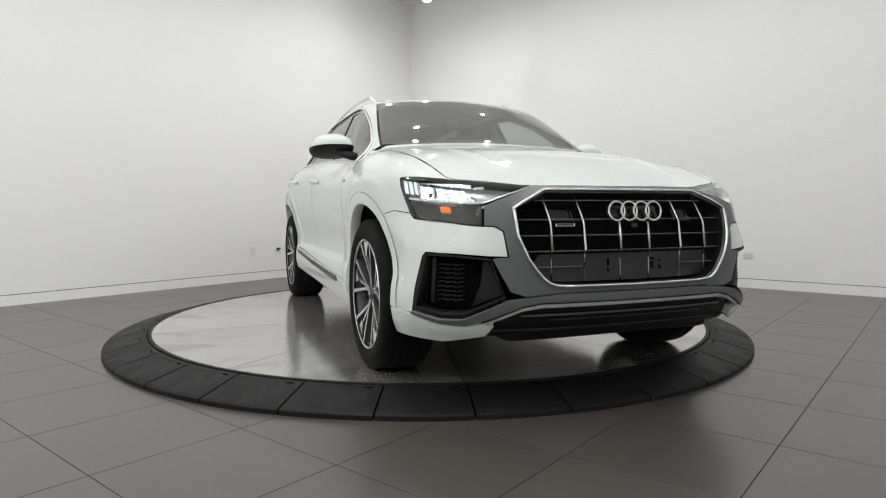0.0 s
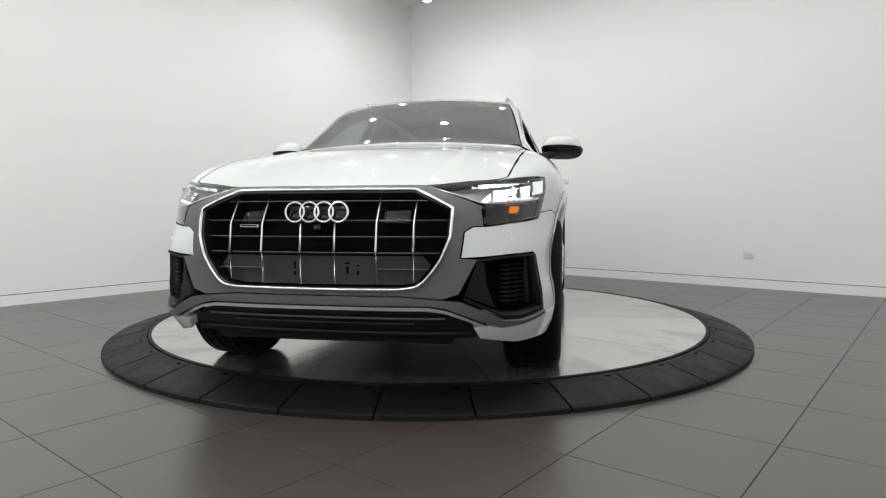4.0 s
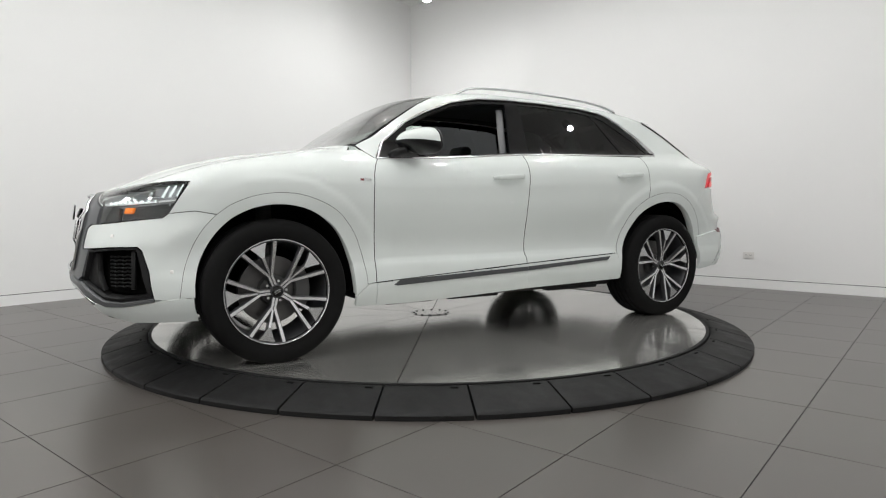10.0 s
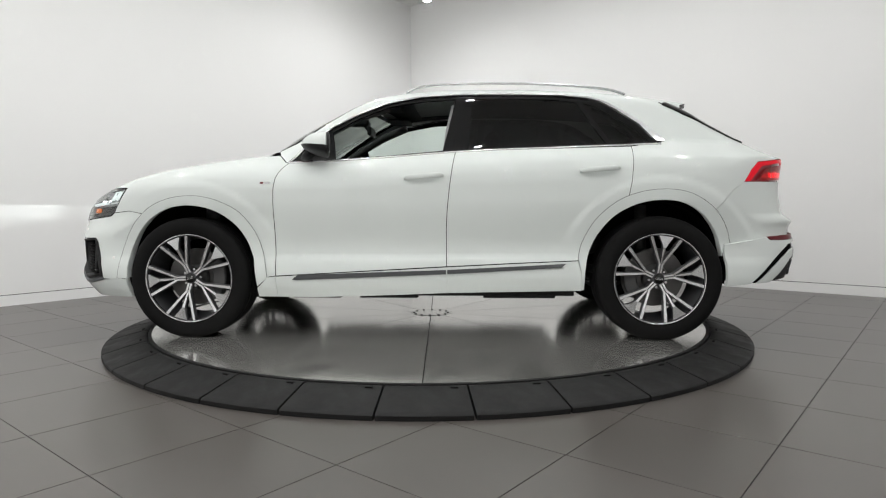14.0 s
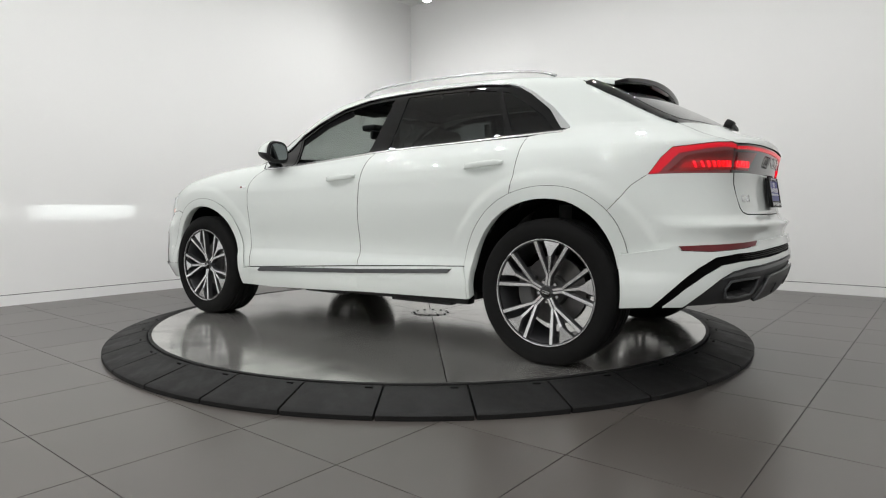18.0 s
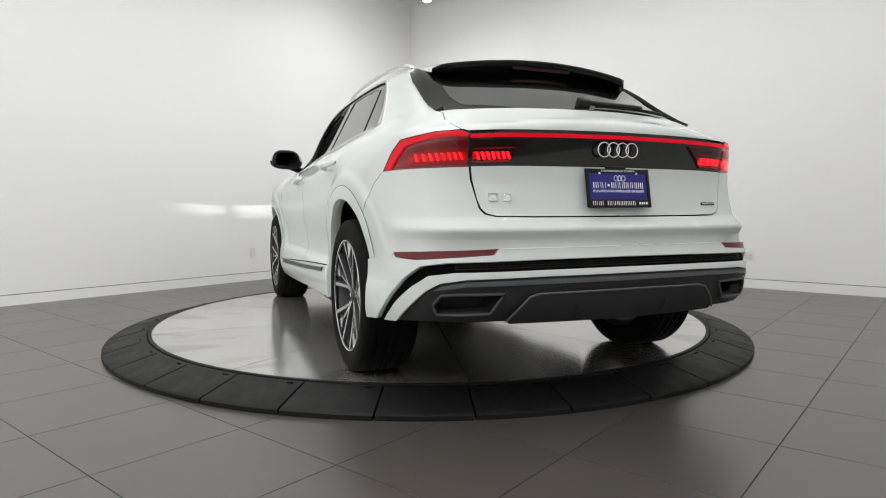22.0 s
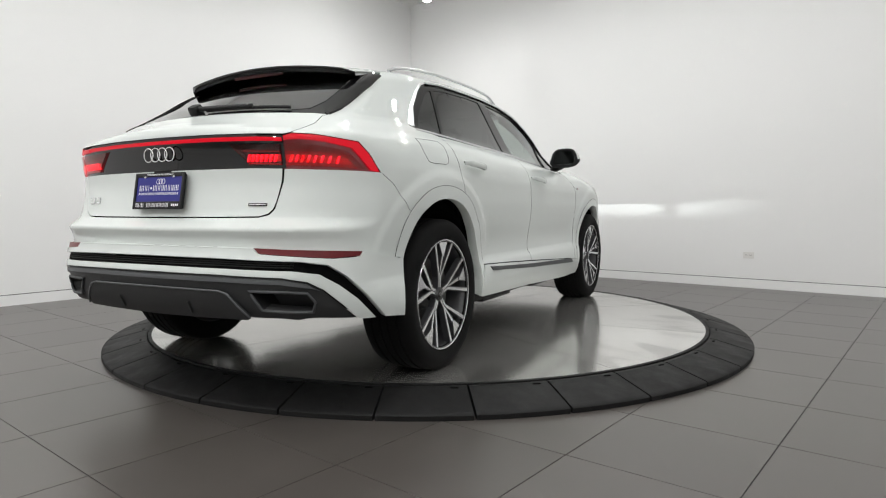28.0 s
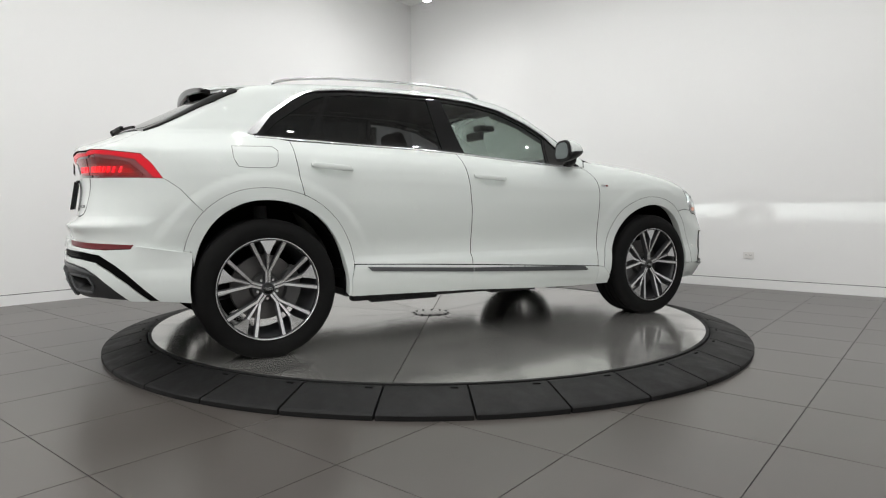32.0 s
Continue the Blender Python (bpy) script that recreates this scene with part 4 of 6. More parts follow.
# front: lamps, grille surround, bumper
HEAD = [*HEAD_TOP, (2.06, 0.84, 0.970), (1.935, 0.906, 0.973), (1.928, 0.910, 0.958), (1.982, 0.906, 0.880), (2.022, 0.897, 0.812), (2.058, 0.886, 0.790), (2.16, 0.845, 0.780), (2.252, 0.776, 0.770), (2.330, 0.690, 0.759), (2.306, 0.675, 0.843)]
panel("headlight_lens", "F", HEAD, LENS_CLEAR, car, "clear headlight lens", sides=2, off=0.001, depth=0.004, h=0.025)
GRILLE = [(0.0, 0.897), (0.39, 0.897), (0.545, 0.826), (0.540, 0.72), (0.506, 0.628), (0.445, 0.546), (0.40, 0.521), (0.35, 0.513), (0.0, 0.511)]
SURROUND = [(0.0, 0.928), (0.25, 0.929), (0.42, 0.928), (0.66, 0.842), (0.672, 0.757), (0.633, 0.757), (0.600, 0.735), (0.588, 0.632), (0.655, 0.627), (0.585, 0.487), (0.52, 0.467), (0.36, 0.480), (0.0, 0.480)]
panel("grille_surround", "F", both_f(SURROUND), GREY_TRIM, car, "satin dark grey grille surround", off=0.004, depth=0.03, h=0.025, holes=[both_f(GRILLE)])
front_bumper = panel("front_bumper", "F", [(0.590, 0.632), (0.602, 0.735), (0.634, 0.756), (0.690, 0.757), (2.252, 0.778, 0.767), (2.16, 0.847, 0.777), (2.058, 0.888, 0.787), *WING_END[::-1], (1.82, 0.945, 0.752), (1.88, 0.94, 0.67), (1.925, 0.94, 0.57), (1.945, 0.94, 0.49), (1.945, 0.94, 0.376),
      (2.128, 0.932, 0.380), (2.143, 0.918, 0.510), (2.172, 0.896, 0.628), (2.192, 0.887, 0.646), (2.30, 0.79, 0.643), (0.66, 0.634)], PAINT, car, "white front bumper", sides=2, depth=0.03, h=0.025, gap=0.0019, seam=VOID)
INTAKE = [(0.655, 0.627), (2.30, 0.79, 0.640), (2.192, 0.886, 0.643), (2.172, 0.896, 0.626), (2.143, 0.918, 0.510), (2.130, 0.931, 0.394), (2.26, 0.84, 0.372), (0.755, 0.378), (0.60, 0.462)]
panel("intake_frame", "F", INTAKE, BLACK, car, "black side intake frame", sides=2, off=0.002, depth=0.06, h=0.03,
      holes=[[(0.662, 0.615), (2.295, 0.79, 0.629), (2.194, 0.882, 0.630), (2.171, 0.896, 0.52), (2.152, 0.917, 0.412), (2.265, 0.835, 0.390), (0.750, 0.398), (0.609, 0.472)]])
panel("front_lip", "F", both_f([(0.0, 0.478), (0.36, 0.478), (0.52, 0.464), (0.60, 0.452), (0.752, 0.376), (2.26, 0.84, 0.370), (2.128, 0.932, 0.391), (2.125, 0.932, 0.375), (2.25, 0.855, 0.352), (0.74, 0.346), (0.66, 0.378), (0.53, 0.430), (0.46, 0.441), (0.0, 0.441)]), GREY_TRIM, car, "satin grey lip across the front bumper", off=0.012, depth=0.04, h=0.025)
panel("front_lip_line", "F", both_f([(0.0, 0.438), (0.465, 0.438), (0.54, 0.424), (0.66, 0.372), (0.69, 0.358), (0.665, 0.356), (0.53, 0.410), (0.455, 0.420), (0.0, 0.421)]), SATIN, car, "bright line under the front lip", off=0.010, depth=0.02, h=0.03)
panel("front_skirt_corner", "F", [(0.690, 0.356), (0.742, 0.343), (2.25, 0.857, 0.349), (2.127, 0.933, 0.373), (2.0, 0.945, 0.386), (1.92, 0.95, 0.384), (1.915, 0.935, 0.262), (2.05, 0.90, 0.262), (2.20, 0.80, 0.262), (0.655, 0.298), (0.636, 0.345)], PAINT, car, "white lower bumper corner", sides=2, off=0.006, depth=0.04, h=0.025)
panel("lower_grille", "F", both_f([(0.0, 0.419), (0.45, 0.418), (0.53, 0.407), (0.63, 0.350), (0.650, 0.300), (0.60, 0.295), (0.0, 0.295)]), BLACK, car, "black lower front grille", off=-0.03, depth=0.04, h=0.04)


# ---- wheels
TYRE_Y = 0.835


def tyre_mesh():
    w = 0.143
    half = [(0.270, 0.118), (0.286, 0.128), (0.300, 0.136), (0.335, 0.1425), (0.358, 0.139), (0.374, 0.131), (0.384, 0.122), (0.3895, 0.110)]
    prof = [(r, y) for r, y in half] + [(0.391, 0.078), (0.384, 0.076), (0.384, 0.068), (0.392, 0.066), (0.393, 0.028), (0.385, 0.026), (0.385, 0.016), (0.393, 0.014)]
    prof = prof + [(r, -y) for r, y in prof[::-1]]
    return lathe("tyre", prof, RUBBER, 72, "y", False, 28)


def bar(verts, faces, mats, a, b, wa, wb, ya, yb, depth=0.035, lip=0.003):
    """One straight length of spoke in the wheel's plane: bright face on top, dark flanks."""
    a, b = np.array(a), np.array(b)
    d = (b - a) / np.linalg.norm(b - a)
    s = np.array([-d[1], d[0]])
    n = len(verts)
    for p, w, y in ((a, wa, ya), (b, wb, yb)):
        for k, e, h in ((1, 0, 0), (-1, 0, 0), (-1, lip, -lip), (-1, lip * 1.6, -depth), (1, lip * 1.6, -depth), (1, lip, -lip)):
            q = p + s * k * (w / 2 + e)
            verts.append((q[0], y + h, q[1]))
    faces.append((n, n + 1, n + 7, n + 6)), mats.append(0)
    for i in (1, 2, 3, 4, 5):
        j = (i + 1) % 6
        faces.append((n + i, n + j, n + 6 + j, n + 6 + i)), mats.append(1)
    for k in (0, 6):
        faces.append(tuple(n + k + i for i in range(6))), mats.append(1)


def spoke_mesh():
    """One of five arms: a grooved stem that opens to three legs, the middle one spreading at the rim."""
    v, f, m = [], [], []
    def pol(r, deg):
        return (r * math.cos(radians(90 + deg)), r * math.sin(radians(90 + deg)))
    y0, y1, y2 = 0.000, 0.004, 0.030
    for s in (-1, 1):
        bar(v, f, m, (s * 0.0085, 0.030), (s * 0.0085, 0.100), 0.0125, 0.0125, y0, y1)
        bar(v, f, m, (s * 0.0095, 0.097), pol(0.284, -s * 19.5), 0.0135, 0.0185, y1, y2)
    bar(v, f, m, (0.0, 0.104), pol(0.225, 0), 0.0085, 0.018, y1 - 0.002, y2 - 0.007)
    # the spread foot
    n = len(v)
    foot = [pol(0.205, 2.2), pol(0.245, 6.0), pol(0.284, 9.5), pol(0.284, -9.5), pol(0.245, -6.0), pol(0.205, -2.2)]
    for h in (0.0, -0.03):
        for p in foot:
            v.append((p[0], y2 - 0.006 + h, p[1]))
    f.append(tuple(n + i for i in range(6))), m.append(2)
    for i in range(6):
        j = (i + 1) % 6
        f.append((n + j, n + i, n + 6 + i, n + 6 + j)), m.append(1)
    me = mesh_of("spoke", v, f)
    for mat in (WHEEL_FACE, WHEEL_DARK, SATIN):
        me.materials.append(mat)
    bm = bmesh.new()
    bm.from_mesh(me)
    bmesh.ops.recalc_face_normals(bm, faces=bm.faces)
    bm.to_mesh(me)
    bm.free()
    me.polygons.foreach_set("material_index", m)
    return me


TYRE = tyre_mesh()
SPOKE = spoke_mesh()
BARREL = lathe("wheel", [(0.283, 0.128), (0.294, 0.133), (0.2955, 0.129), (0.2955, 0.122), (0.287, 0.118), (0.283, 0.112), (0.276, 0.09), (0.262, 0.0), (0.255, -0.10), (0.285, -0.128)], WHEEL_DARK, 72, "y")
LIP = lathe("rim_lip", [(0.2895, 0.1325), (0.2915, 0.1345), (0.2945, 0.1345), (0.296, 0.131)], WHEEL_FACE, 96, "y")
for me in (BARREL, LIP, SPOKE):
    me.transform(Matrix.Diagonal((0.965, 1, 0.965, 1)))
HUB = lathe("hub_cap", [(0.0, 0.010), (0.026, 0.010), (0.031, 0.007), (0.033, 0.0), (0.033, -0.02)], GLOSS_BLACK, 28, "y")
HUB_RING = lathe("hub_ring", [(0.0305, 0.0085), (0.0325, 0.0085), (0.036, 0.003), (0.040, -0.006), (0.046, -0.03)], WHEEL_DARK, 28, "y")
WBOLT = lathe("wheel_bolt", [(0.0, 0.0), (0.008, 0.0), (0.010, -0.004), (0.010, -0.022)], CHROME, 8, "y")
BRAKE = lathe("brake_disc", [(0.055, 0.02), (0.075, 0.02), (0.085, 0.004), (0.185, 0.004), (0.187, 0.0), (0.187, -0.03), (0.085, -0.03)], DISC_STEEL, 56, "y")
DISC_BELL = lathe("brake_bell", [(0.0, 0.03), (0.075, 0.03), (0.082, 0.02), (0.082, -0.02)], CALIPER, 32, "y")


def caliper_mesh():
    pts = []
    for i in range(9):
        a = radians(-38 + 76 * i / 8)
        pts.append((0.205 * math.cos(a), 0.205 * math.sin(a)))
    for i in range(9):
        a = radians(36 - 72 * i / 8)
        pts.append((0.118 * math.cos(a), 0.118 * math.sin(a)))
    return plate("brake_caliper", pts, 0.085, CALIPER, "xz", 0.008)


CAL = caliper_mesh()


def small_rings(r, pitch, tube_r, name, mat, n=4):
    """A row of linked plain rings, in the plane x = 0."""
    v, f = [], []
    for k in range(n):
        c = (k - (n - 1) / 2) * pitch
        b = len(v)
        for i in range(36):
            a = 2 * math.pi * i / 36
            for j in range(8):
                w = 2 * math.pi * j / 8
                rr = r + tube_r * math.cos(w)
                v.append((tube_r * 0.7 * math.sin(w) + 0.0006 * k, c + rr * math.cos(a), rr * math.sin(a)))
        for i in range(36):
            for j in range(8):
                f.append((b + i * 8 + j, b + ((i + 1) % 36) * 8 + j, b + ((i + 1) % 36) * 8 + (j + 1) % 8, b + i * 8 + (j + 1) % 8))
    return mesh_of(name, v, f, mat, True)


CAP_RINGS = small_rings(0.0068, 0.0095, 0.0009, "cap_emblem", CHROME)


def wheel(x, side, turn, rear):
    w = part("wheel", BARREL, car, "two-tone alloy wheel with five split arms")
    w.location = (x, side * TYRE_Y, HUB_Z)
    w.rotation_euler = (0, radians(turn), 0) if side > 0 else (0, radians(turn), math.pi)
    part("tyre", TYRE, w, "black low-profile tyre")
    part("rim_lip", LIP, w, "bright turned rim edge")
    for i in range(5):
        s = part("spoke", SPOKE, w)
        s.location = (0, 0.100, 0)
        s.rotation_euler = (0, radians(72 * i), 0)
    for me, lab in ((HUB, "black hub cap"), (HUB_RING, "")):
        h = part(me.name, me, w, lab)
        h.location = (0, 0.100, 0)
    e = part("cap_emblem", CAP_RINGS, w, "plain linked rings in chrome")
    e.location = (0, 0.1112, 0)
    e.rotation_euler = (0, 0, radians(90))
    for i in range(5):
        a = radians(36 + 72 * i)
        b = part("wheel_bolt", WBOLT, w)
        b.location = (0.056 * math.sin(a), 0.082, 0.056 * math.cos(a))
    part("brake_disc", BRAKE, w, "plain steel brake disc")
    part("brake_bell", DISC_BELL, w)
    c = part("brake_caliper", CAL, w, "grey brake caliper")
    c.location = (0, -0.005, 0)
    # the caliper sits towards the rear of the front axle and the front of the rear axle
    a = (180 if not rear else 0) if side > 0 else (0 if not rear else 180)
    c.rotation_euler = (0, radians(a - turn), 0)
    return w


wheel(F_HUB, 1, 22, False)
wheel(R_HUB, 1, -8, True)
wheel(F_HUB, -1, 2, False)
wheel(R_HUB, -1, 0, True)


# ---- wheel housings, floor pan, and unseen dark fillers that block light under the skin
def housing(cx, r):
    n = 20
    v, f = [], []
    for i in range(n + 1):
        a = radians(-6 + 192 * i / n)
        for y in (0.50, 0.900):
            v.append((cx + r * math.cos(a), y, 0.40 + r * 1.06 * math.sin(a)))
    for i in range(n):
        f.append((2 * i, 2 * i + 1, 2 * i + 3, 2 * i + 2))
    f.append(tuple(2 * i for i in range(n + 1)))
    return v, f


for cx, r in ((1.485, 0.445), (-1.475, 0.445)):
    v, f = housing(cx, r)
    part("wheel_housing", mesh_of("wheel_housing", v, f, VOID, True), car, "dark inner wheel arch liner")
    part("wheel_housing", mesh_of("wheel_housing", [(x, -y, z) for x, y, z in v], [q[::-1] for q in f], VOID, True), car, "dark inner wheel arch liner")

bm = bmesh.new()
add_box(bm, -1.02, 1.02, -0.86, 0.86, 0.295, 0.36, 0.02)
add_box(bm, -2.22, -1.0, -0.62, 0.62, 0.335, 0.40, 0.02)
add_box(bm, 1.0, 2.30, -0.55, 0.55, 0.25, 0.40, 0.03)
add_box(bm, -0.9, 0.8, -0.16, 0.16, 0.27, 0.31, 0.01)
for q in (1, -1):
    add_box(bm, -0.98, 0.94, q * 0.86 - 0.035, q * 0.86 + 0.035, 0.270, 0.32, 0.008)
    for x0, x1 in ((-0.86, -0.40), (0.02, 0.40), (0.52, 0.84)):
        add_box(bm, x0, x1, q * 0.87 - 0.03, q * 0.87 + 0.03, 0.256, 0.28, 0.006)
part("floor_pan", done(bm, "floor_pan", BLACK), car, "black underbody tray")
bm = bmesh.new()
add_box(bm, 1.0, 2.22, -0.56, 0.56, 0.36, 0.86, 0.04)
add_box(bm, 0.93, 1.04, -0.72, 0.72, 0.30, 1.10, 0.02)
part("engine_bay", done(bm, "engine_bay", VOID), car, "dark filler block in the engine bay")
bm = bmesh.new()
add_box(bm, -2.26, -1.0, -0.60, 0.60, 0.38, 0.98, 0.04)
part("boot_floor", done(bm, "boot_floor", VOID), car, "dark filler block in the boot")
for s in (1, -1):
    part("inner_door", boxmesh("inner_door", VOID, (-1.0, 0.98, s * 0.845 - 0.02, s * 0.845 + 0.02, 0.30, 1.06), 0.01), car, "dark filler sheet behind the doors")
    part("inner_quarter", boxmesh("inner_quarter", VOID, (-2.15, -0.99, s * 0.60 - 0.02, s * 0.60 + 0.02, 0.40, 1.185), 0.01), car)
    for nm, x0, x1, y in (("wheel_carrier", 1.40, 1.60, 0.60), ("wheel_carrier", -1.60, -1.40, 0.60)):
        part(nm, boxmesh(nm, CALIPER, (x0, x1, s * y - 0.08, s * y + 0.08, 0.30, 0.50), 0.04), car, "grey wheel carrier")
for x, s in ((1.48, 1), (1.48, -1), (-1.46, 1), (-1.46, -1)):
    # spring and damper top in the dark arch
    part("damper", tube("damper", [(x, s * 0.62, 0.42), (x, s * 0.60, 0.85)], 0.045, CALIPER, 10), car, "grey damper")


# ---- small things on the skin
def frame_at(kind, p, off=0.0):
    """A pose on the skin: its x runs along, y up, z out of the surface."""
    P = from_uv(kind, np.array([spot(kind, p)]))
    n = normals(P)[0]
    z = Vector(n)
    x = Vector((0, 0, 1)).cross(z).normalized()
    y = z.cross(x)
    m = Matrix((x, y, z)).transposed().to_4x4()
    m.translation = Vector(P[0]) + z * off
    return m


def flip_y(me, name):
    """The mirror image of a mesh across the car's middle."""
    c = me.copy()
    c.name = name
    bm = bmesh.new()
    bm.from_mesh(c)
    for v in bm.verts:
        v.co.y = -v.co.y
    bmesh.ops.reverse_faces(bm, faces=bm.faces)
    bm.to_mesh(c)
    bm.free()
    return c


def add(name, me, label="", parent=None, sides=1):
    obs = [part(name, me, parent or car, label)]
    if sides == 2:
        obs.append(part(name, flip_y(me, name), parent or car, label))
    return obs


def block(name, mat, kind, p, size, off=0.0, bev=0.002, roll=0.0, label="", sides=1, shear=0.0):
    m = frame_at(kind, p, off) @ Matrix.Rotation(radians(roll), 4, "Z")
    w, h, d = size
    bm = bmesh.new()
    vs = add_box(bm, -w / 2, w / 2, -h / 2, h / 2, -d / 2, d / 2, bev)
    for v in bm.verts:
        v.co.x += shear * v.co.y
        v.co = m @ v.co
    return add(name, done(bm, name, mat), label, None, sides)


# grille: chrome frame, dark back, upright bars with a kink, cross bars
def ring_line(pts, kind="F", off=0.012):
    return on_skin(kind, pts + [pts[0]], off, 0.02)[:-1]


FRAME_PTS = [(0.0, 0.902), (0.20, 0.902), (0.395, 0.901), (0.475, 0.866), (0.553, 0.827), (0.550, 0.77), (0.547, 0.715), (0.530, 0.67), (0.511, 0.624), (0.48, 0.578), (0.448, 0.540), (0.425, 0.522), (0.40, 0.513), (0.35, 0.507), (0.2, 0.506), (0.0, 0.505)]
loop = [p for p in FRAME_PTS] + [(-p[0], p[1]) for p in FRAME_PTS[::-1][1:-1]]
P = ring_line(loop)
add("grille_frame", tube("grille_frame", P.tolist(), 0.0085, SATIN, 8, True, 0.8), "bright silver grille frame")
# a near-black sheet stands in for the shade deep in the grille
panel("grille_back", "F", both_f([(0.0, 0.905), (0.40, 0.904), (0.56, 0.83), (0.555, 0.715), (0.515, 0.62), (0.45, 0.535), (0.35, 0.502), (0.0, 0.500)]), VOID, car, "near-black sheet for the shade in the grille", off=-0.095, depth=0.0, h=0.05)
GRILLE_SIDE = [p for p in GRILLE] + [(-p[0], p[1]) for p in GRILLE[::-1][1:-1]]
A = on_skin("F", GRILLE_SIDE + [GRILLE_SIDE[0]], 0.0, 0.03)
B = on_skin("F", GRILLE_SIDE + [GRILLE_SIDE[0]], -0.096, 0.03)
k = len(A)
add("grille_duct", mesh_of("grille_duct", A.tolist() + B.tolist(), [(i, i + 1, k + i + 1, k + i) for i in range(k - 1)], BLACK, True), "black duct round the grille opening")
for y in (0.402, 0.250, 0.0745):
    for s in (1, -1):
        top = 0.893 if y > 0.1 else 0.770
        low = 0.522 if y < 0.3 else 0.530
        zs = [(top, -0.018), (0.80, -0.016), (0.768, -0.005), (0.66, -0.004), (0.632, -0.017), (low, -0.021)]
        zs = [q for q in zs if q[0] <= top]
        xs = from_uv("F", spots("F", [(y, z) for z, o in zs]))[:, 0]
        pts = [(float(x) + o, s * y, z) for x, (z, o) in zip(xs, zs)]
        add("grille_bar", tube("grille_bar", pts, 0.0042, SATIN, 6, False, 1.2), "silver upright grille bar")
for z, w in ((0.862, 0.455), (0.782, 0.535), (0.715, 0.532), (0.650, 0.505), (0.584, 0.46)):
    for a, b in ((-w, -0.405), (-0.399, -0.254), (-0.246, -0.078), (-0.071, 0.071), (0.078, 0.246), (0.254, 0.399), (0.405, w)):
        if z < 0.6 and abs(a + b) / 2 < 0.2:
            continue
        xs = from_uv("F", spots("F", [(y, z) for y in np.linspace(a, b, 4)]))[:, 0]
        pts = [(float(x) - 0.030, y, z) for x, y in zip(xs, np.linspace(a, b, 4))]
        add("grille_slat", tube("grille_slat", pts, 0.0085, BLACK, 6, False, 0.45), "dark horizontal grille slat")
        pts = [(p[0] + 0.0085, p[1], p[2] + 0.0015) for p in pts]
        add("slat_edge", tube("slat_edge", pts, 0.0020, CALIPER, 5), "grey slat edge")
panel("plate_mount", "F", both_f([(0.0, 0.642), (0.44, 0.642), (0.475, 0.60), (0.42, 0.532), (0.36, 0.522), (0.0, 0.520)]), DARK_TRIM, car, "dark grey plate mounting panel in the grille", off=-0.05, depth=0.02, h=0.06)
for y, z, w, h in ((-0.115, 0.60, 0.008, 0.03), (-0.115, 0.565, 0.008, 0.014), (0.12, 0.61, 0.02, 0.008), (0.12, 0.58, 0.008, 0.03), (0.165, 0.60, 0.008, 0.008), (0.165, 0.57, 0.008, 0.018)):
    block("mount_slot", VOID, "F", (y, z), (w, h, 0.006), off=-0.049, bev=0.0)
for y, z, w, h in ((-0.325, 0.83, 0.11, 0.075), (0.325, 0.83, 0.11, 0.075)):
    block("radar_cover", GLOSS_BLACK, "F", (y, z), (w, h, 0.01), off=-0.06, bev=0.004, label="gloss black sensor cover")
block("grille_badge", CHROME, "F", (-0.326, 0.765), (0.090, 0.012, 0.006), off=-0.028, bev=0.001, label="thin plain chrome badge bar")
block("badge_ground", BLACK, "F", (-0.326, 0.765), (0.080, 0.007, 0.008), off=-0.0275, bev=0.0)
emb = add("front_emblem", small_rings(0.0405, 0.0635, 0.0052, "front_emblem", CHROME), "four plain linked chrome rings")[0]
emb.location = (2.437, 0.0, 0.818)
emb.rotation_euler = (0, radians(-6), 0)
block("emblem_mount", GLOSS_BLACK, "F", (0.0, 0.818), (0.26, 0.060, 0.02), off=-0.012, bev=0.01)
block("screen_label", WHITE_INK, "T", (0.455, 0.40), (0.035, 0.085, 0.002), off=-0.006, bev=0.0, label="small white label inside the windscreen")
block("front_camera", GLOSS_BLACK, "F", (0.0, 0.757), (0.034, 0.026, 0.03), off=-0.015, bev=0.006, label="small black front camera")

# lower grille lines and side intakes
for z, y1, mat, r in ((0.376, 0.53, GREY_TRIM, 0.0045), (0.350, 0.40, DARK_TRIM, 0.003)):
    strip("lower_slat", "F", [(-y1, z), (-0.2, z), (0.2, z), (y1, z)], mat, car, r, -0.022, "grey slat in the lower grille", 1)
panel("front_undertray", "F", both_f([(0.0, 0.300), (0.60, 0.300), (0.655, 0.298), (0.64, 0.276), (0.0, 0.272)]), BLACK, car, "black edge under the front bumper", off=-0.02, depth=0.10, h=0.05)
# the intake's depth is closed by a sheet coloured as dark as its shade
panel("intake_back", "F", [(0.64, 0.62), (2.28, 0.80, 0.63), (2.19, 0.88, 0.63), (2.16, 0.91, 0.40), (2.27, 0.84, 0.39), (0.74, 0.40), (0.59, 0.47)], VOID, car, "near-black sheet for the shade in the side intake", sides=2, off=-0.075, depth=0.0, h=0.05)
panel("intake_scoop", "F", [(0.662, 0.614), (0.690, 0.613), (0.700, 0.52), (0.735, 0.418), (0.605, 0.476)], BLACK, car, "black inner face of the side intake", sides=2, off=-0.022, depth=0.03, h=0.04)
for i in range(9):
    z = 0.595 - i * 0.0185
    q = from_uv("F", spots("F", [(2.2, 0.690 + 0.170 * j / 12, z) for j in range(13)]))
    q = q - normals(q) * np.array([[0.040 + 0.006 * math.cos(j * math.pi)] for j in range(13)])
    pts = [(q[j][0], q[j][1], z + 0.003 * math.sin(j * math.pi / 2)) for j in range(13)]
    add("intake_slat", tube("intake_slat", pts, 0.0062, BLACK, 5, False, 0.7), "", None, 2)
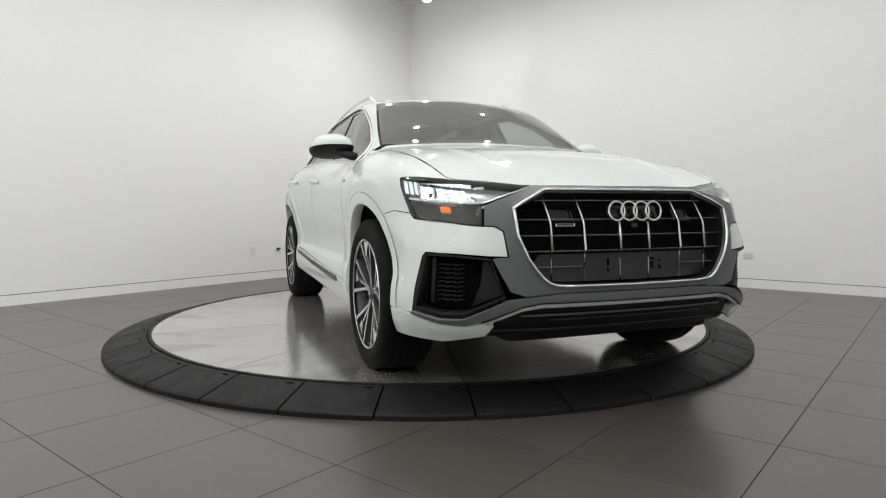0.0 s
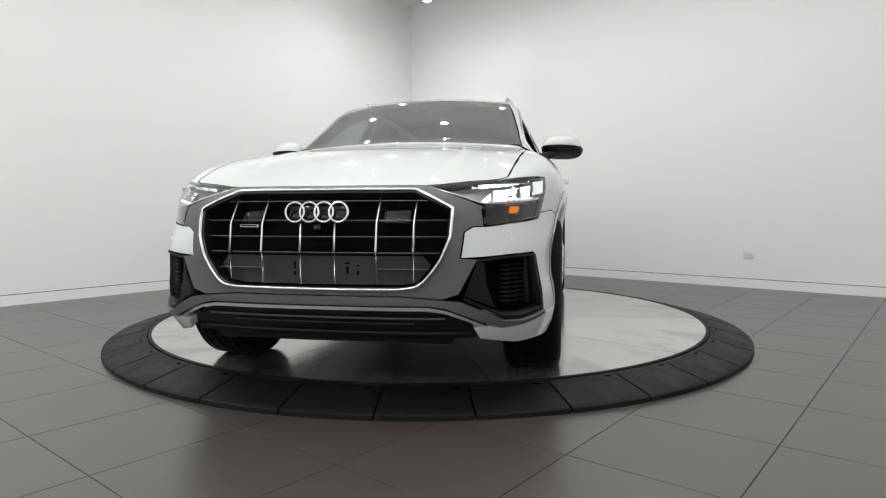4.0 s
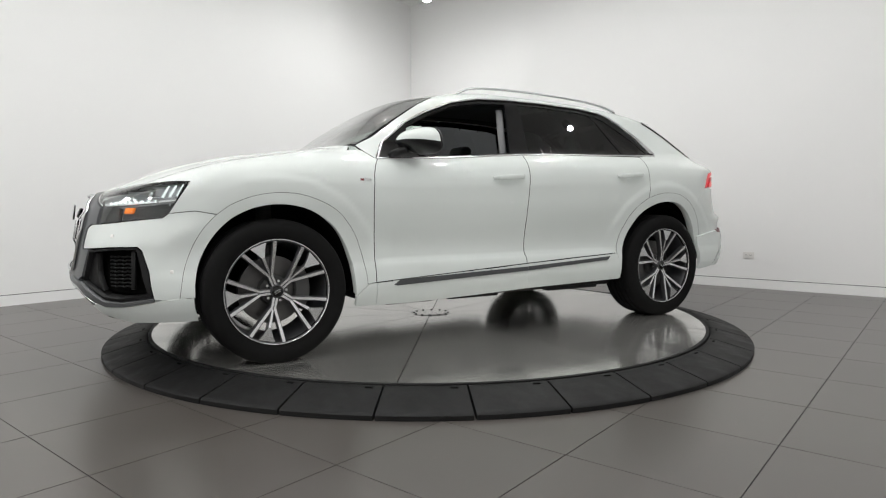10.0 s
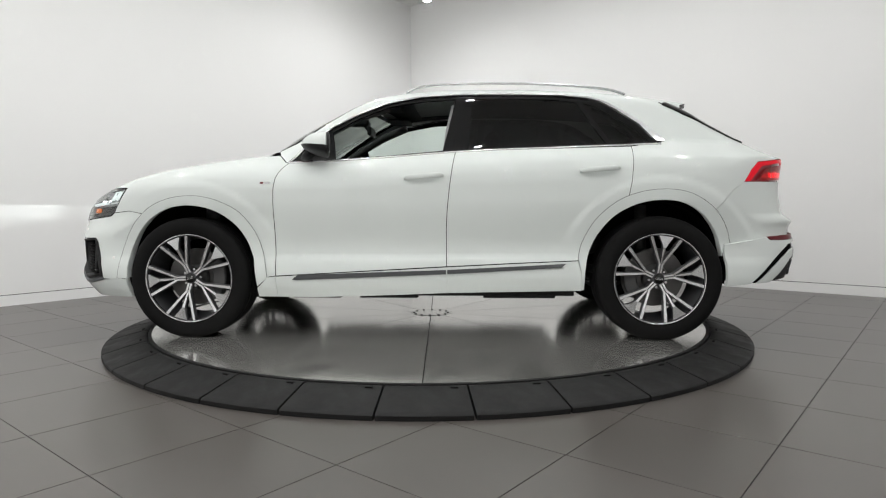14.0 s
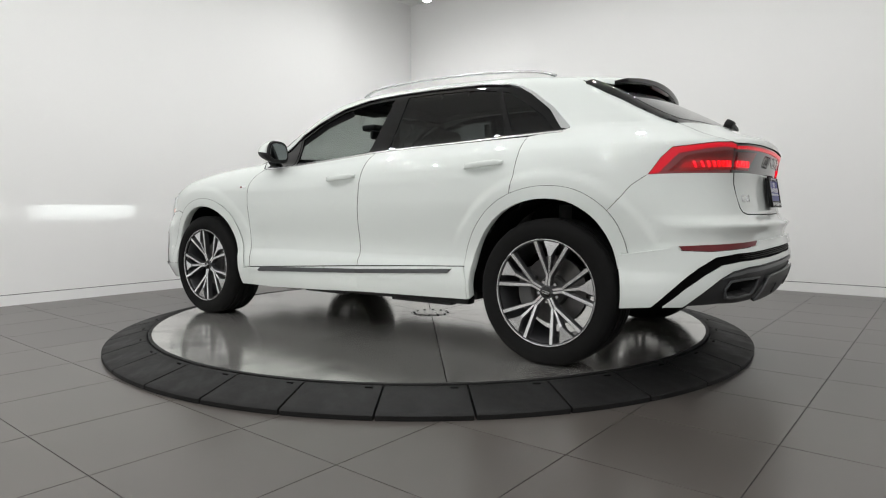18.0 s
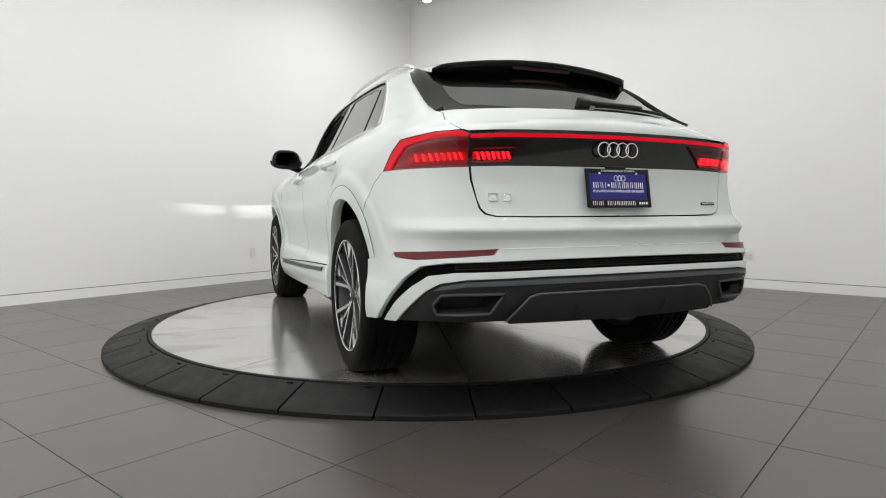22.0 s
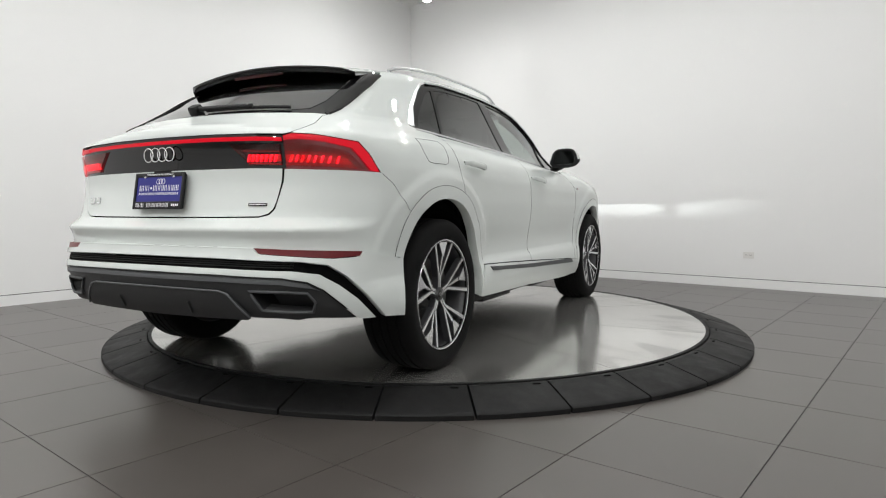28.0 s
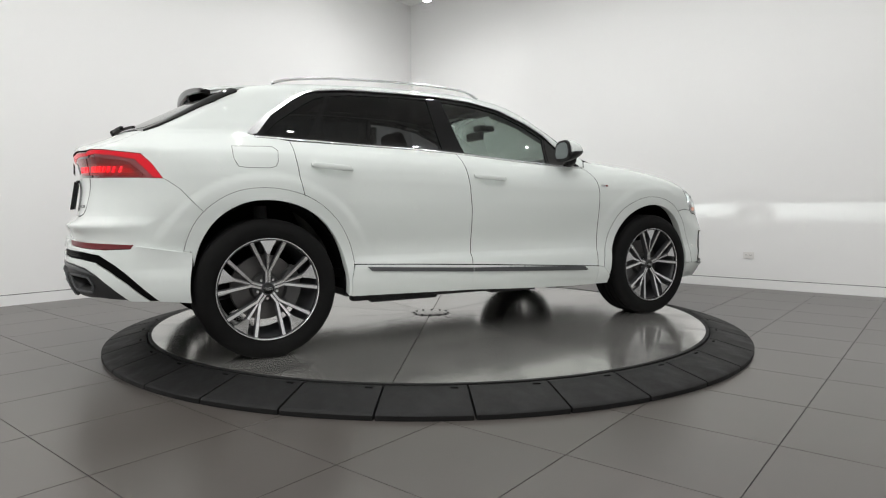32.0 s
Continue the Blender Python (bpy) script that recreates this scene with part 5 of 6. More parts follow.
block("intake_post", BLACK, "F", (2.2, 0.862, 0.53), (0.022, 0.19, 0.02), off=-0.03, bev=0.004, sides=2)
for p in ((2.027, 0.930, 0.519), (2.30, 0.80, 0.70)):
    block("parking_sensor", WHITE_PLASTIC, "F", p, (0.017, 0.017, 0.004), off=0.0005, bev=0.0019, label="small round parking sensor", sides=2)
block("parking_sensor", WHITE_PLASTIC, "R", (-1.99, 0.936, 0.588), (0.017, 0.017, 0.004), off=0.005, bev=0.0019, label="small round parking sensor", sides=2)

# headlights: housing, projectors, slanted bars, amber lamp
SLOT_Y, SLOT_Z = 0.760, 0.892
slot = [(0.66, 0.876), (0.872, 0.880), (0.868, 0.950), (0.70, 0.938)]
panel("headlight_housing", "F", HEAD, LAMP_GREY, car, "grey inner headlight housing", sides=2, off=-0.038, depth=-0.03, h=0.04, gap=0.0, holes=[slot])


def beam():
    """Deep lamp bowl with a glowing back; in it a thin dipped-beam light behind a shutter with a toothed lower blade."""
    bm = bmesh.new()
    x0, x1 = 1.985, 2.095
    add_box(bm, x0 - 0.02, x1, SLOT_Y - 0.090, SLOT_Y + 0.060, SLOT_Z + 0.0020, SLOT_Z + 0.004)
    add_box(bm, x1 - 0.006, x1, SLOT_Y - 0.090, SLOT_Y + 0.060, SLOT_Z, SLOT_Z + 0.0021)
    add_box(bm, x0 - 0.02, x0 - 0.012, SLOT_Y - 0.016, SLOT_Y + 0.016, SLOT_Z - 0.012, SLOT_Z + 0.004)
    for s in (1, -1):
        add_box(bm, x0 - 0.02, x0 + 0.022, SLOT_Y + s * 0.018 - 0.002, SLOT_Y + s * 0.018 + 0.002, SLOT_Z - 0.012, SLOT_Z + 0.004)
    # teeth added to soften the lower edge of the beam's patch
    n, w = 16, 0.15
    for i in range(n):
        y = SLOT_Y - w / 2 + w * i / n
        vs = [bm.verts.new(p) for p in ((x0 - 0.02, y, SLOT_Z - 0.0065), (x0 + 0.050, y, SLOT_Z - 0.0065), (x0 + 0.125, y + w / n / 2, SLOT_Z - 0.0065), (x0 + 0.050, y + w / n, SLOT_Z - 0.0065), (x0 - 0.02, y + w / n, SLOT_Z - 0.0065))]
        bm.faces.new(vs)
    add("beam_shutter", done(bm, "beam_shutter", VOID, False), "dark beam shutter", None, 2)
    z1, z0 = SLOT_Z + 0.0007, SLOT_Z - 0.0001
    v = [(x0, SLOT_Y - 0.008, z0), (x0, SLOT_Y + 0.008, z0), (x0, SLOT_Y + 0.008, z1), (x0, SLOT_Y - 0.008, z1)]
    add("beam_source", mesh_of("beam_source", v, [(0, 1, 2, 3)], BEAM), "thin dipped beam light", None, 2)
    bm = bmesh.new()
    add_box(bm, 1.955, 1.962, 0.600, 0.862, 0.850, 0.942)
    add_box(bm, 1.955, 2.080, 0.600, 0.835, 0.938, 0.942)
    add_box(bm, 1.955, 2.110, 0.600, 0.835, 0.850, 0.854)
    add_box(bm, 1.955, 2.180, 0.600, 0.604, 0.850, 0.925)
    add_box(bm, 1.955, 2.015, 0.858, 0.862, 0.850, 0.942)
    add("lamp_bowl", done(bm, "lamp_bowl", LAMP_GREY, False), "dark bowl behind the headlight lens", None, 2)
    # this wide glowing plate stands in for the lamp's glare
    add("lamp_reflector", boxmesh("lamp_reflector", HEAD_GLOW, (1.962, 1.966, 0.605, 0.857, 0.856, 0.937), 0.001), "glowing white reflector deep in the headlight", None, 2)
    # added vanes hide the plate's glow from oblique views
    for y in (0.615, 0.665, 0.715, 0.765, 0.815, 0.855):
        bm = bmesh.new()
        add_box(bm, 1.967, 2.070, y - 0.0015, y + 0.0015, 0.857, 0.884)
        add_box(bm, 1.967, 2.070, y - 0.0015, y + 0.0015, 0.897, 0.936)
        add("lamp_vane", done(bm, "lamp_vane", LAMP_GREY, False), "grey vane added to narrow the headlight's glow", None, 2)
    for y in (0.708, 0.828):
        block("lamp_post", LAMP_GREY, "F", (y, 0.908), (0.006, 0.052, 0.02), off=-0.040, bev=0.001, sides=2, shear=0.3)


beam()
strip("lamp_edge", "F", [(2.297, 0.43, 0.925), (2.302, 0.55, 0.887), (2.304, 0.672, 0.848)], SATIN, car, 0.0035, 0.001, "bright inner edge of the headlight", 2)
panel("headlight_rim", "F", HEAD, GLOSS_BLACK, car, "black headlight edge", sides=2, off=-0.002, depth=0.014, h=0.03,
      holes=[[(2.291, 0.450, 0.924), (2.24, 0.61, 0.940), (2.165, 0.735, 0.950), (2.06, 0.838, 0.962), (1.947, 0.902, 0.964), (1.990, 0.903, 0.882), (2.028, 0.894, 0.816), (2.062, 0.884, 0.797), (2.16, 0.843, 0.787), (2.247, 0.778, 0.777), (2.255, 0.768, 0.845), (2.300, 0.684, 0.851)]])
panel("headlight_step", "F", [(2.306, 0.672, 0.842), (2.330, 0.690, 0.760), (2.252, 0.776, 0.771), (2.243, 0.768, 0.842)], GLOSS_BLACK, car, "gloss black block beside the amber lamp", sides=2, off=-0.004, depth=0.03, h=0.03)
panel("lamp_divider", "F", [(2.293, 0.62, 0.872), (2.303, 0.676, 0.852), (2.24, 0.765, 0.852), (2.10, 0.858, 0.862), (1.985, 0.903, 0.872), (1.990, 0.902, 0.885), (2.10, 0.855, 0.874), (2.24, 0.760, 0.864), (2.29, 0.69, 0.863)], CHROME, car, "bright divider in the headlight", sides=2, off=-0.012, depth=0.02, h=0.03)
for i in range(9):
    t = i / 8
    p = (2.280 - 0.185 * t - 0.02 * t * t, 0.700 + 0.155 * t, 0.866 + 0.010 * t)
    block("daylight_block", DAY_GLOW, "F", p, (0.011, 0.010, 0.02), off=-0.014, bev=0.002, shear=0.45, label="slanted white daylight block", sides=2)
for p in ((2.040, 0.879, 0.924), (2.005, 0.890, 0.926), (1.968, 0.900, 0.930)):
    block("daylight_bar", DAY_GLOW, "F", p, (0.006, 0.060, 0.02), off=-0.014, bev=0.002, shear=0.5, label="tall slanted daylight bar", sides=2)
block("amber_lamp", AMBER, "F", (2.204, 0.802, 0.826), (0.048, 0.030, 0.02), off=-0.016, bev=0.006, shear=0.4, label="glowing amber side lamp", sides=2)
panel("lamp_floor", "F", [(2.240, 0.772, 0.846), (2.10, 0.862, 0.856), (1.995, 0.903, 0.866), (2.028, 0.897, 0.815), (2.062, 0.886, 0.797), (2.16, 0.844, 0.787), (2.248, 0.778, 0.777)], DARK_TRIM, car, "dark lower headlight reflector", sides=2, off=-0.028, depth=0.01, h=0.03)

# rear lights: band, LED blocks, slanted red frame
panel("light_bar", "R", both_f([(0.0, 1.139), (0.30, 1.138), (0.55, 1.133), (0.66, 1.127), (0.66, 1.108), (0.55, 1.113), (0.30, 1.118), (0.0, 1.120)]), RED_GLOW, car, "glowing red light bar across the tailgate", off=0.0, depth=0.012, h=0.03)
panel("light_frame", "R", [(0.664, 1.133), *TAIL_EDGE, (-2.062, 0.901, 0.998), (-2.108, 0.875, 1.055), (-2.138, 0.856, 1.090), (0.80, 1.109), (0.72, 1.117), (0.664, 1.112)], RED_GLOW, car, "glowing red frame of the rear light", sides=2, off=-0.002, depth=0.01, h=0.02)
panel("led_back", "R", [(0.494, 1.062), (0.648, 1.058), (0.648, 1.026), (0.494, 1.030)], RED_GLOW, car, "glowing red strip behind the blocks", sides=2, off=-0.008, depth=0.006, h=0.03)
panel("led_back", "R", [(0.664, 1.058), (0.80, 1.052), (-2.15, 0.846, 1.047), (-2.13, 0.862, 1.016), (0.80, 1.021), (0.664, 1.024)], RED_GLOW, car, "glowing red strip behind the blocks", sides=2, off=-0.009, depth=0.006, h=0.03)
for i in range(17):
    t = i / 16
    y = 0.500 + 0.335 * t
    if abs(y - 0.657) < 0.012:
        continue
    block("led_block", RED_BRIGHT, "R", (y, 1.044 - 0.008 * t), (0.0115, 0.032, 0.012), off=-0.004 if y < 0.65 else -0.005, bev=0.002, label="bright red block of the rear light", sides=2, shear=-0.35)
panel("led_line", "R", [(0.497, 1.026), (0.648, 1.020), (0.648, 1.014), (0.497, 1.018)], RED_GLOW, car, "thin red line under the blocks", sides=2, off=-0.004, depth=0.01, h=0.03)
panel("led_line", "R", [(0.664, 1.019), (0.80, 1.016), (-2.12, 0.875, 1.010), (-2.12, 0.872, 1.004), (0.80, 1.009), (0.664, 1.012)], RED_GLOW, car, "thin red line under the blocks", sides=2, off=-0.005, depth=0.01, h=0.03)
panel("led_line", "R", [(0.470, 1.078), (0.648, 1.070), (0.648, 1.065), (0.476, 1.072)], RED_GLOW, car, "thin red line over the blocks", sides=2, off=-0.004, depth=0.01, h=0.03)
panel("led_line", "R", [(0.664, 1.070), (0.80, 1.064), (-2.15, 0.845, 1.058), (-2.15, 0.843, 1.052), (0.80, 1.058), (0.664, 1.064)], RED_GLOW, car, "thin red line over the blocks", sides=2, off=-0.005, depth=0.01, h=0.03)
panel("light_lens", "R", [(0.40, 1.108), (0.650, 1.100), (0.650, 1.010), (0.495, 1.012), (0.475, 1.040)], LENS_DARK, car, "smoked red lens", sides=2, off=0.001, depth=0.003, h=0.04)
panel("light_lens", "R", [(0.662, 1.102), (0.72, 1.104), (0.80, 1.094), (-2.16, 0.843, 1.080), (-2.09, 0.890, 1.002), (-2.275, 0.780, 1.005), (0.662, 1.008)], LENS_DARK, car, "smoked red lens", sides=2, off=0.001, depth=0.003, h=0.04)
emb = add("rear_emblem", small_rings(0.0305, 0.047, 0.0036, "rear_emblem", CHROME), "four plain linked chrome rings")[0]
emb.location = (-2.428, 0.0, 1.076)
emb.rotation_euler = (0, 0, math.pi)

# the dealer plate: frame, blue field and plain bars for its writing
plate_m = Matrix.Translation((-2.432, 0.0, 0.9135)) @ Matrix.Rotation(radians(9.5), 4, "Y")


def plate_box(name, mat, y0, y1, z0, z1, d0, d1, bev=0.0, label=""):
    bm = bmesh.new()
    add_box(bm, -d1, -d0, y0, y1, z0, z1, bev)
    bmesh.ops.transform(bm, matrix=plate_m, verts=bm.verts)
    return add(name, done(bm, name, mat), label)


plate_box("plate_base", BLACK, -0.155, 0.155, -0.078, 0.078, -0.012, 0.004, 0.002, "black dealer plate holder")
plate_box("plate_field", PLATE_BLUE, -0.147, 0.147, -0.050, 0.070, 0.003, 0.0055, 0.0, "deep blue dealer plate with white bars of writing")
for y0, y1, z0, z1 in ((-0.163, 0.163, 0.064, 0.083), (-0.163, 0.163, -0.083, -0.048), (-0.163, -0.148, -0.083, 0.083), (0.148, 0.163, -0.083, 0.083)):
    plate_box("plate_frame", BLACK, y0, y1, z0, z1, 0.0, 0.009 if abs(y0 - y1) > 0.1 else 0.0095, 0.002)
pr = add("plate_emblem", small_rings(0.0115, 0.0172, 0.0015, "plate_emblem", WHITE_INK), "four plain linked white rings")[0]
pr.matrix_basis = plate_m @ Matrix.Translation((-0.0062, 0.0, 0.043))


def bars(y0, y1, z0, z1, n, off, mat=WHITE_INK):
    """A line of writing as upright plain bars."""
    rnd = random.Random(int((z0 + 1) * 9999))
    bm = bmesh.new()
    y = y1
    w = (y1 - y0) / n
    for i in range(n):
        k = 0.13 + 0.12 * rnd.random()
        add_box(bm, -off - 0.0006, -off, y - w * (0.14 + k), y - w * 0.14, z0, z1)
        add_box(bm, -off - 0.0006, -off, y - w * 0.84, y - w * (0.84 - k * 0.7), z0, z1)
        y -= w
    bmesh.ops.transform(bm, matrix=plate_m, verts=bm.verts)
    add("plate_writing", done(bm, "plate_writing", mat, False), "line of plain white bars")


bars(0.062, 0.132, 0.000, 0.026, 3, 0.0056)
bars(-0.132, 0.040, 0.000, 0.026, 8, 0.0056)
plate_box("plate_mark", WHITE_INK, 0.045, 0.056, 0.008, 0.018, 0.0055, 0.0062)
bars(-0.132, 0.132, -0.018, -0.007, 38, 0.0056)
bars(0.085, 0.142, -0.074, -0.056, 3, 0.0091)
bars(-0.080, 0.068, -0.074, -0.056, 8, 0.0091)
bars(-0.090, 0.085, 0.070, 0.078, 22, 0.0091)
for i in range(4):
    plate_box("frame_mark", WHITE_INK, -0.142 + 0.012 * i, -0.134 + 0.012 * i, -0.070, -0.060, 0.009, 0.0097)
for y in (-0.095, 0.095):
    plate_box("plate_screw", CHROME, y - 0.006, y + 0.006, 0.058, 0.069, 0.005, 0.011, 0.003, "plate screw")
block("plate_lamp", BLACK, "R", (0.0, 1.001), (0.10, 0.016, 0.03), off=0.0, bev=0.004, label="black plate lamp and handle")
for y, w in ((0.566, 0.040), (0.508, 0.034)):
    block("model_badge", CHROME, "R", (y, 0.875), (w, 0.034, 0.005), off=0.003, bev=0.002, label="plain chrome model badge")
    block("badge_eye", PAINT, "R", (y, 0.875), (w - 0.012, 0.018, 0.006), off=0.0035, bev=0.002)
block("drive_badge", BLACK, "R", (-0.545, 0.849), (0.092, 0.013, 0.004), off=0.002, bev=0.001, label="dark badge with a chrome edge")
block("drive_badge_mark", CHROME, "R", (-0.545, 0.849), (0.080, 0.005, 0.005), off=0.0025, bev=0.001)
for s in (1, -1):
    for dx, w, mat in ((1.008, 0.022, RED_LENS), (0.975, 0.046, CHROME)):
        m = frame_at("S", (dx, 0.998), 0.002)
        bm = bmesh.new()
        add_box(bm, -w / 2, w / 2, -0.006, 0.006, -0.002, 0.002, 0.001, m)
        me = done(bm, "wing_badge", mat)
        add("wing_badge", me if s > 0 else flip_y(me, "wing_badge"), "small plain badge on the front wing")

# spoiler, third brake light, rear wiper
def spoiler():
    """Top skin runs on from the roof; the lip and the underside are black."""
    n, k = 33, 9
    top, bot = [], []
    for i in range(n):
        y = -0.575 + 1.15 * i / (n - 1)
        e = abs(y) / 0.575
        lip = -1.815 + 0.050 * e**2 + 0.045 * max(0, e - 0.93) / 0.07
        for j in range(k):
            t = j / (k - 1)
            x = -1.44 + (lip + 1.44) * t
            z0 = float(TOP(-1.44) - 0.15 * y * y)
            zt = z0 + 0.002 - 0.040 * t - 0.008 * t * t - 0.008 * max(0, e - 0.93) / 0.07
            top.append((x, y, zt))
            u = -1.56 + (lip + 0.004 + 1.56) * t
            zu = float(TOP(-1.60) - 0.15 * y * y) - 0.028 - 0.030 * t * (1 - 0.55 * t)
            bot.append((u, y, zu if t < 0.99 else zt - 0.030))
    f = []
    for i in range(n - 1):
        for j in range(k - 1):
            a = i * k + j
            f.append((a, a + 1, a + k + 1, a + k))
    tv, tf = list(top), list(f)
    for i in (0, n - 1):
        b0 = len(tv)
        tv += [(x, y * 1.006, z - 0.004 - 0.016 * j / (k - 1)) for j, (x, y, z) in enumerate(top[i * k:(i + 1) * k])]
        tf += [(i * k + j, i * k + j + 1, b0 + j + 1, b0 + j) for j in range(k - 1)]
    add("spoiler_top", mesh_of("spoiler_top", tv, tf, PAINT, True), "white painted roof spoiler")
    v = [(x, y, z) for x, y, z in bot]
    g = [q[::-1] for q in f]
    base = len(v)
    v += [top[i * k + k - 1] for i in range(n)]
    for i in range(n - 1):
        g.append((i * k + k - 1, (i + 1) * k + k - 1, base + i + 1, base + i))
    for i in (0, n - 1):
        b2 = len(v)
        v += [top[i * k + j] for j in range(k)]
        for j in range(k - 1):
            g.append((i * k + j, i * k + j + 1, b2 + j + 1, b2 + j))
    add("spoiler_underside", mesh_of("spoiler_underside", v, g, GLOSS_BLACK, True), "gloss black underside and lip of the spoiler")


spoiler()
add("third_brake_light", boxmesh("third_brake_light", RED_UNLIT, (-1.800, -1.790, -0.17, 0.17, 1.535, 1.553), 0.003), "dark red high brake light under the spoiler")
wp = on_skin("T", [(-2.19, 0.01), (-2.195, -0.08), (-2.185, -0.2), (-2.165, -0.32)], 0.022)
add("wiper_arm", tube("wiper_arm", wp.tolist(), 0.011, BLACK, 6, False, 1.1), "black rear wiper arm")
wp = on_skin("T", [(-2.19, -0.05), (-2.175, -0.2), (-2.15, -0.35), (-2.115, -0.50)], 0.010)
add("wiper_blade", tube("wiper_blade", wp.tolist(), 0.007, BLACK, 6, False, 1.2), "black rear wiper blade")
block("wiper_pivot", BLACK, "T", (-2.19, 0.02), (0.060, 0.05, 0.05), off=0.018, bev=0.012, label="black rear wiper pivot cover")

# exhaust openings and centre of the diffuser
for s in (1, -1):
    ex = [p if s > 0 else ((-p[0], p[1]) if len(p) == 2 else (p[0], -p[1], p[2])) for p in EXHAUST]
    P = on_skin("R", ex + [ex[0]], 0.004, 0.02)[:-1]
    add("exhaust_trim", tube("exhaust_trim", P.tolist(), 0.0065, STRIP_GREY, 6, True), "grey exhaust trim")
    A = on_skin("R", ex + [ex[0]], 0.0, 0.03)
    c = A[:-1].mean(0)
    B = c + (A - c) * 0.86 + np.array([0.10, 0, -0.005])
    k = len(A)
    add("exhaust_duct", mesh_of("exhaust_duct", A.tolist() + B.tolist(), [(i, i + 1, k + i + 1, k + i) for i in range(k - 1)] + [tuple(range(k, 2 * k - 1))], DARK_TRIM), "dark exhaust opening")
panel("diffuser_centre", "R", both_f([(0.0, 0.490), (0.405, 0.488), (0.445, 0.478), (0.530, 0.386), (0.52, 0.372), (0.0, 0.365)]), DARK_TRIM, car, "dark grey centre of the diffuser", off=0.016, depth=0.03, h=0.04)
strip("diffuser_line", "R", [(-0.535, 0.384), (-0.448, 0.480), (-0.405, 0.491), (0.0, 0.493), (0.405, 0.491), (0.448, 0.480), (0.535, 0.384)], GREY_TRIM, car, 0.0042, 0.018, "grey line round the diffuser centre", 1)
for y in (0.225, -0.225):
    block("diffuser_rib", DARK_TRIM, "R", (y, 0.415), (0.010, 0.060, 0.008), off=0.017, bev=0.002, label="low upright rib on the diffuser")
for z in (0.594, 0.603, 0.612):
    strip("mesh_rib", "R", [(-0.74, z - 0.004), (-0.40, z), (0.40, z), (0.74, z - 0.004)], BLACK, car, 0.0022, 0.006, "thin black rib of the honeycomb band", 1)

# fuel flap line, door handles, roof rails, mirrors
fl = [(-1.669, -0.867, 1.160), (-1.45, -0.872, 1.166), (-1.425, -0.90, 1.145), (-1.432, -0.94, 1.085), (-1.447, -0.952, 1.062), (-1.48, -0.957, 1.054), (-1.60, -0.955, 1.053), (-1.645, -0.953, 1.060), (-1.668, -0.93, 1.10)]
pl = on_skin("S", [(x, -y, z) for x, y, z in fl] + [(fl[0][0], -fl[0][1], fl[0][2])], -0.0005, 0.02)[:-1] * [1, -1, 1]
add("fuel_flap", tube("fuel_flap", pl.tolist(), 0.0016, VOID, 5, True), "thin dark joint of the fuel flap")


def handle(x0, z0, x1, z1):
    pts = []
    n = 14
    for i in range(n + 1):
        t = i / n
        x, z = x0 + (x1 - x0) * t, z0 + (z1 - z0) * t
        y = float(meet(np.array([[x, 0.0, z]]), np.array([[0, 1.0, 0]]), 1.3)[0][1])
        out = 0.041 * min(1, math.sin(math.pi * min(max(t, 0.0), 1.0))**0.35 if 0 < t < 1 else 0)
        pts.append((x, y + out, z))
    v, f = [], []
    m = 10
    for i, p in enumerate(pts):
        t = i / n
        s = 0.6 + 0.4 * min(1, 6 * min(t, 1 - t))
        for j in range(m):
            w = 2 * math.pi * j / m
            cy, cz = math.cos(w), math.sin(w)
            v.append((p[0], p[1] + 0.010 * s * np.sign(cy) * abs(cy)**0.7, p[2] + 0.0170 * s * np.sign(cz) * abs(cz)**0.7))
    for i in range(n):
        for j in range(m):
            f.append((i * m + j, i * m + (j + 1) % m, (i + 1) * m + (j + 1) % m, (i + 1) * m + j))
    f += [tuple(range(m)), tuple(n * m + j for j in range(m - 1, -1, -1))]
    return mesh_of("door_handle", v, f, PAINT, True)


add("door_handle", handle(0.100, 1.026, -0.150, 1.044), "white painted door handle", None, 2)
add("door_handle", handle(-0.995, 1.064, -1.245, 1.082), "white painted door handle", None, 2)


def rail():
    pts = [(0.125, 0.552, 1.625), (0.08, 0.551, 1.648), (0.02, 0.550, 1.668), (-0.12, 0.549, 1.680), (-0.35, 0.548, 1.685), (-0.65, 0.548, 1.681), (-0.95, 0.549, 1.667), (-1.2, 0.551, 1.642), (-1.30, 0.553, 1.622), (-1.36, 0.555, 1.600)]
    xs = curve([p[0] for p in pts[::-1]], [p[2] for p in pts[::-1]])
    P = [(x, 0.55, float(xs(x))) for x in np.linspace(0.125, -1.36, 40)]
    return tube("roof_rail", P, 0.013, SATIN, 8, False, 0.75)


add("roof_rail", rail(), "satin silver roof rail", None, 2)


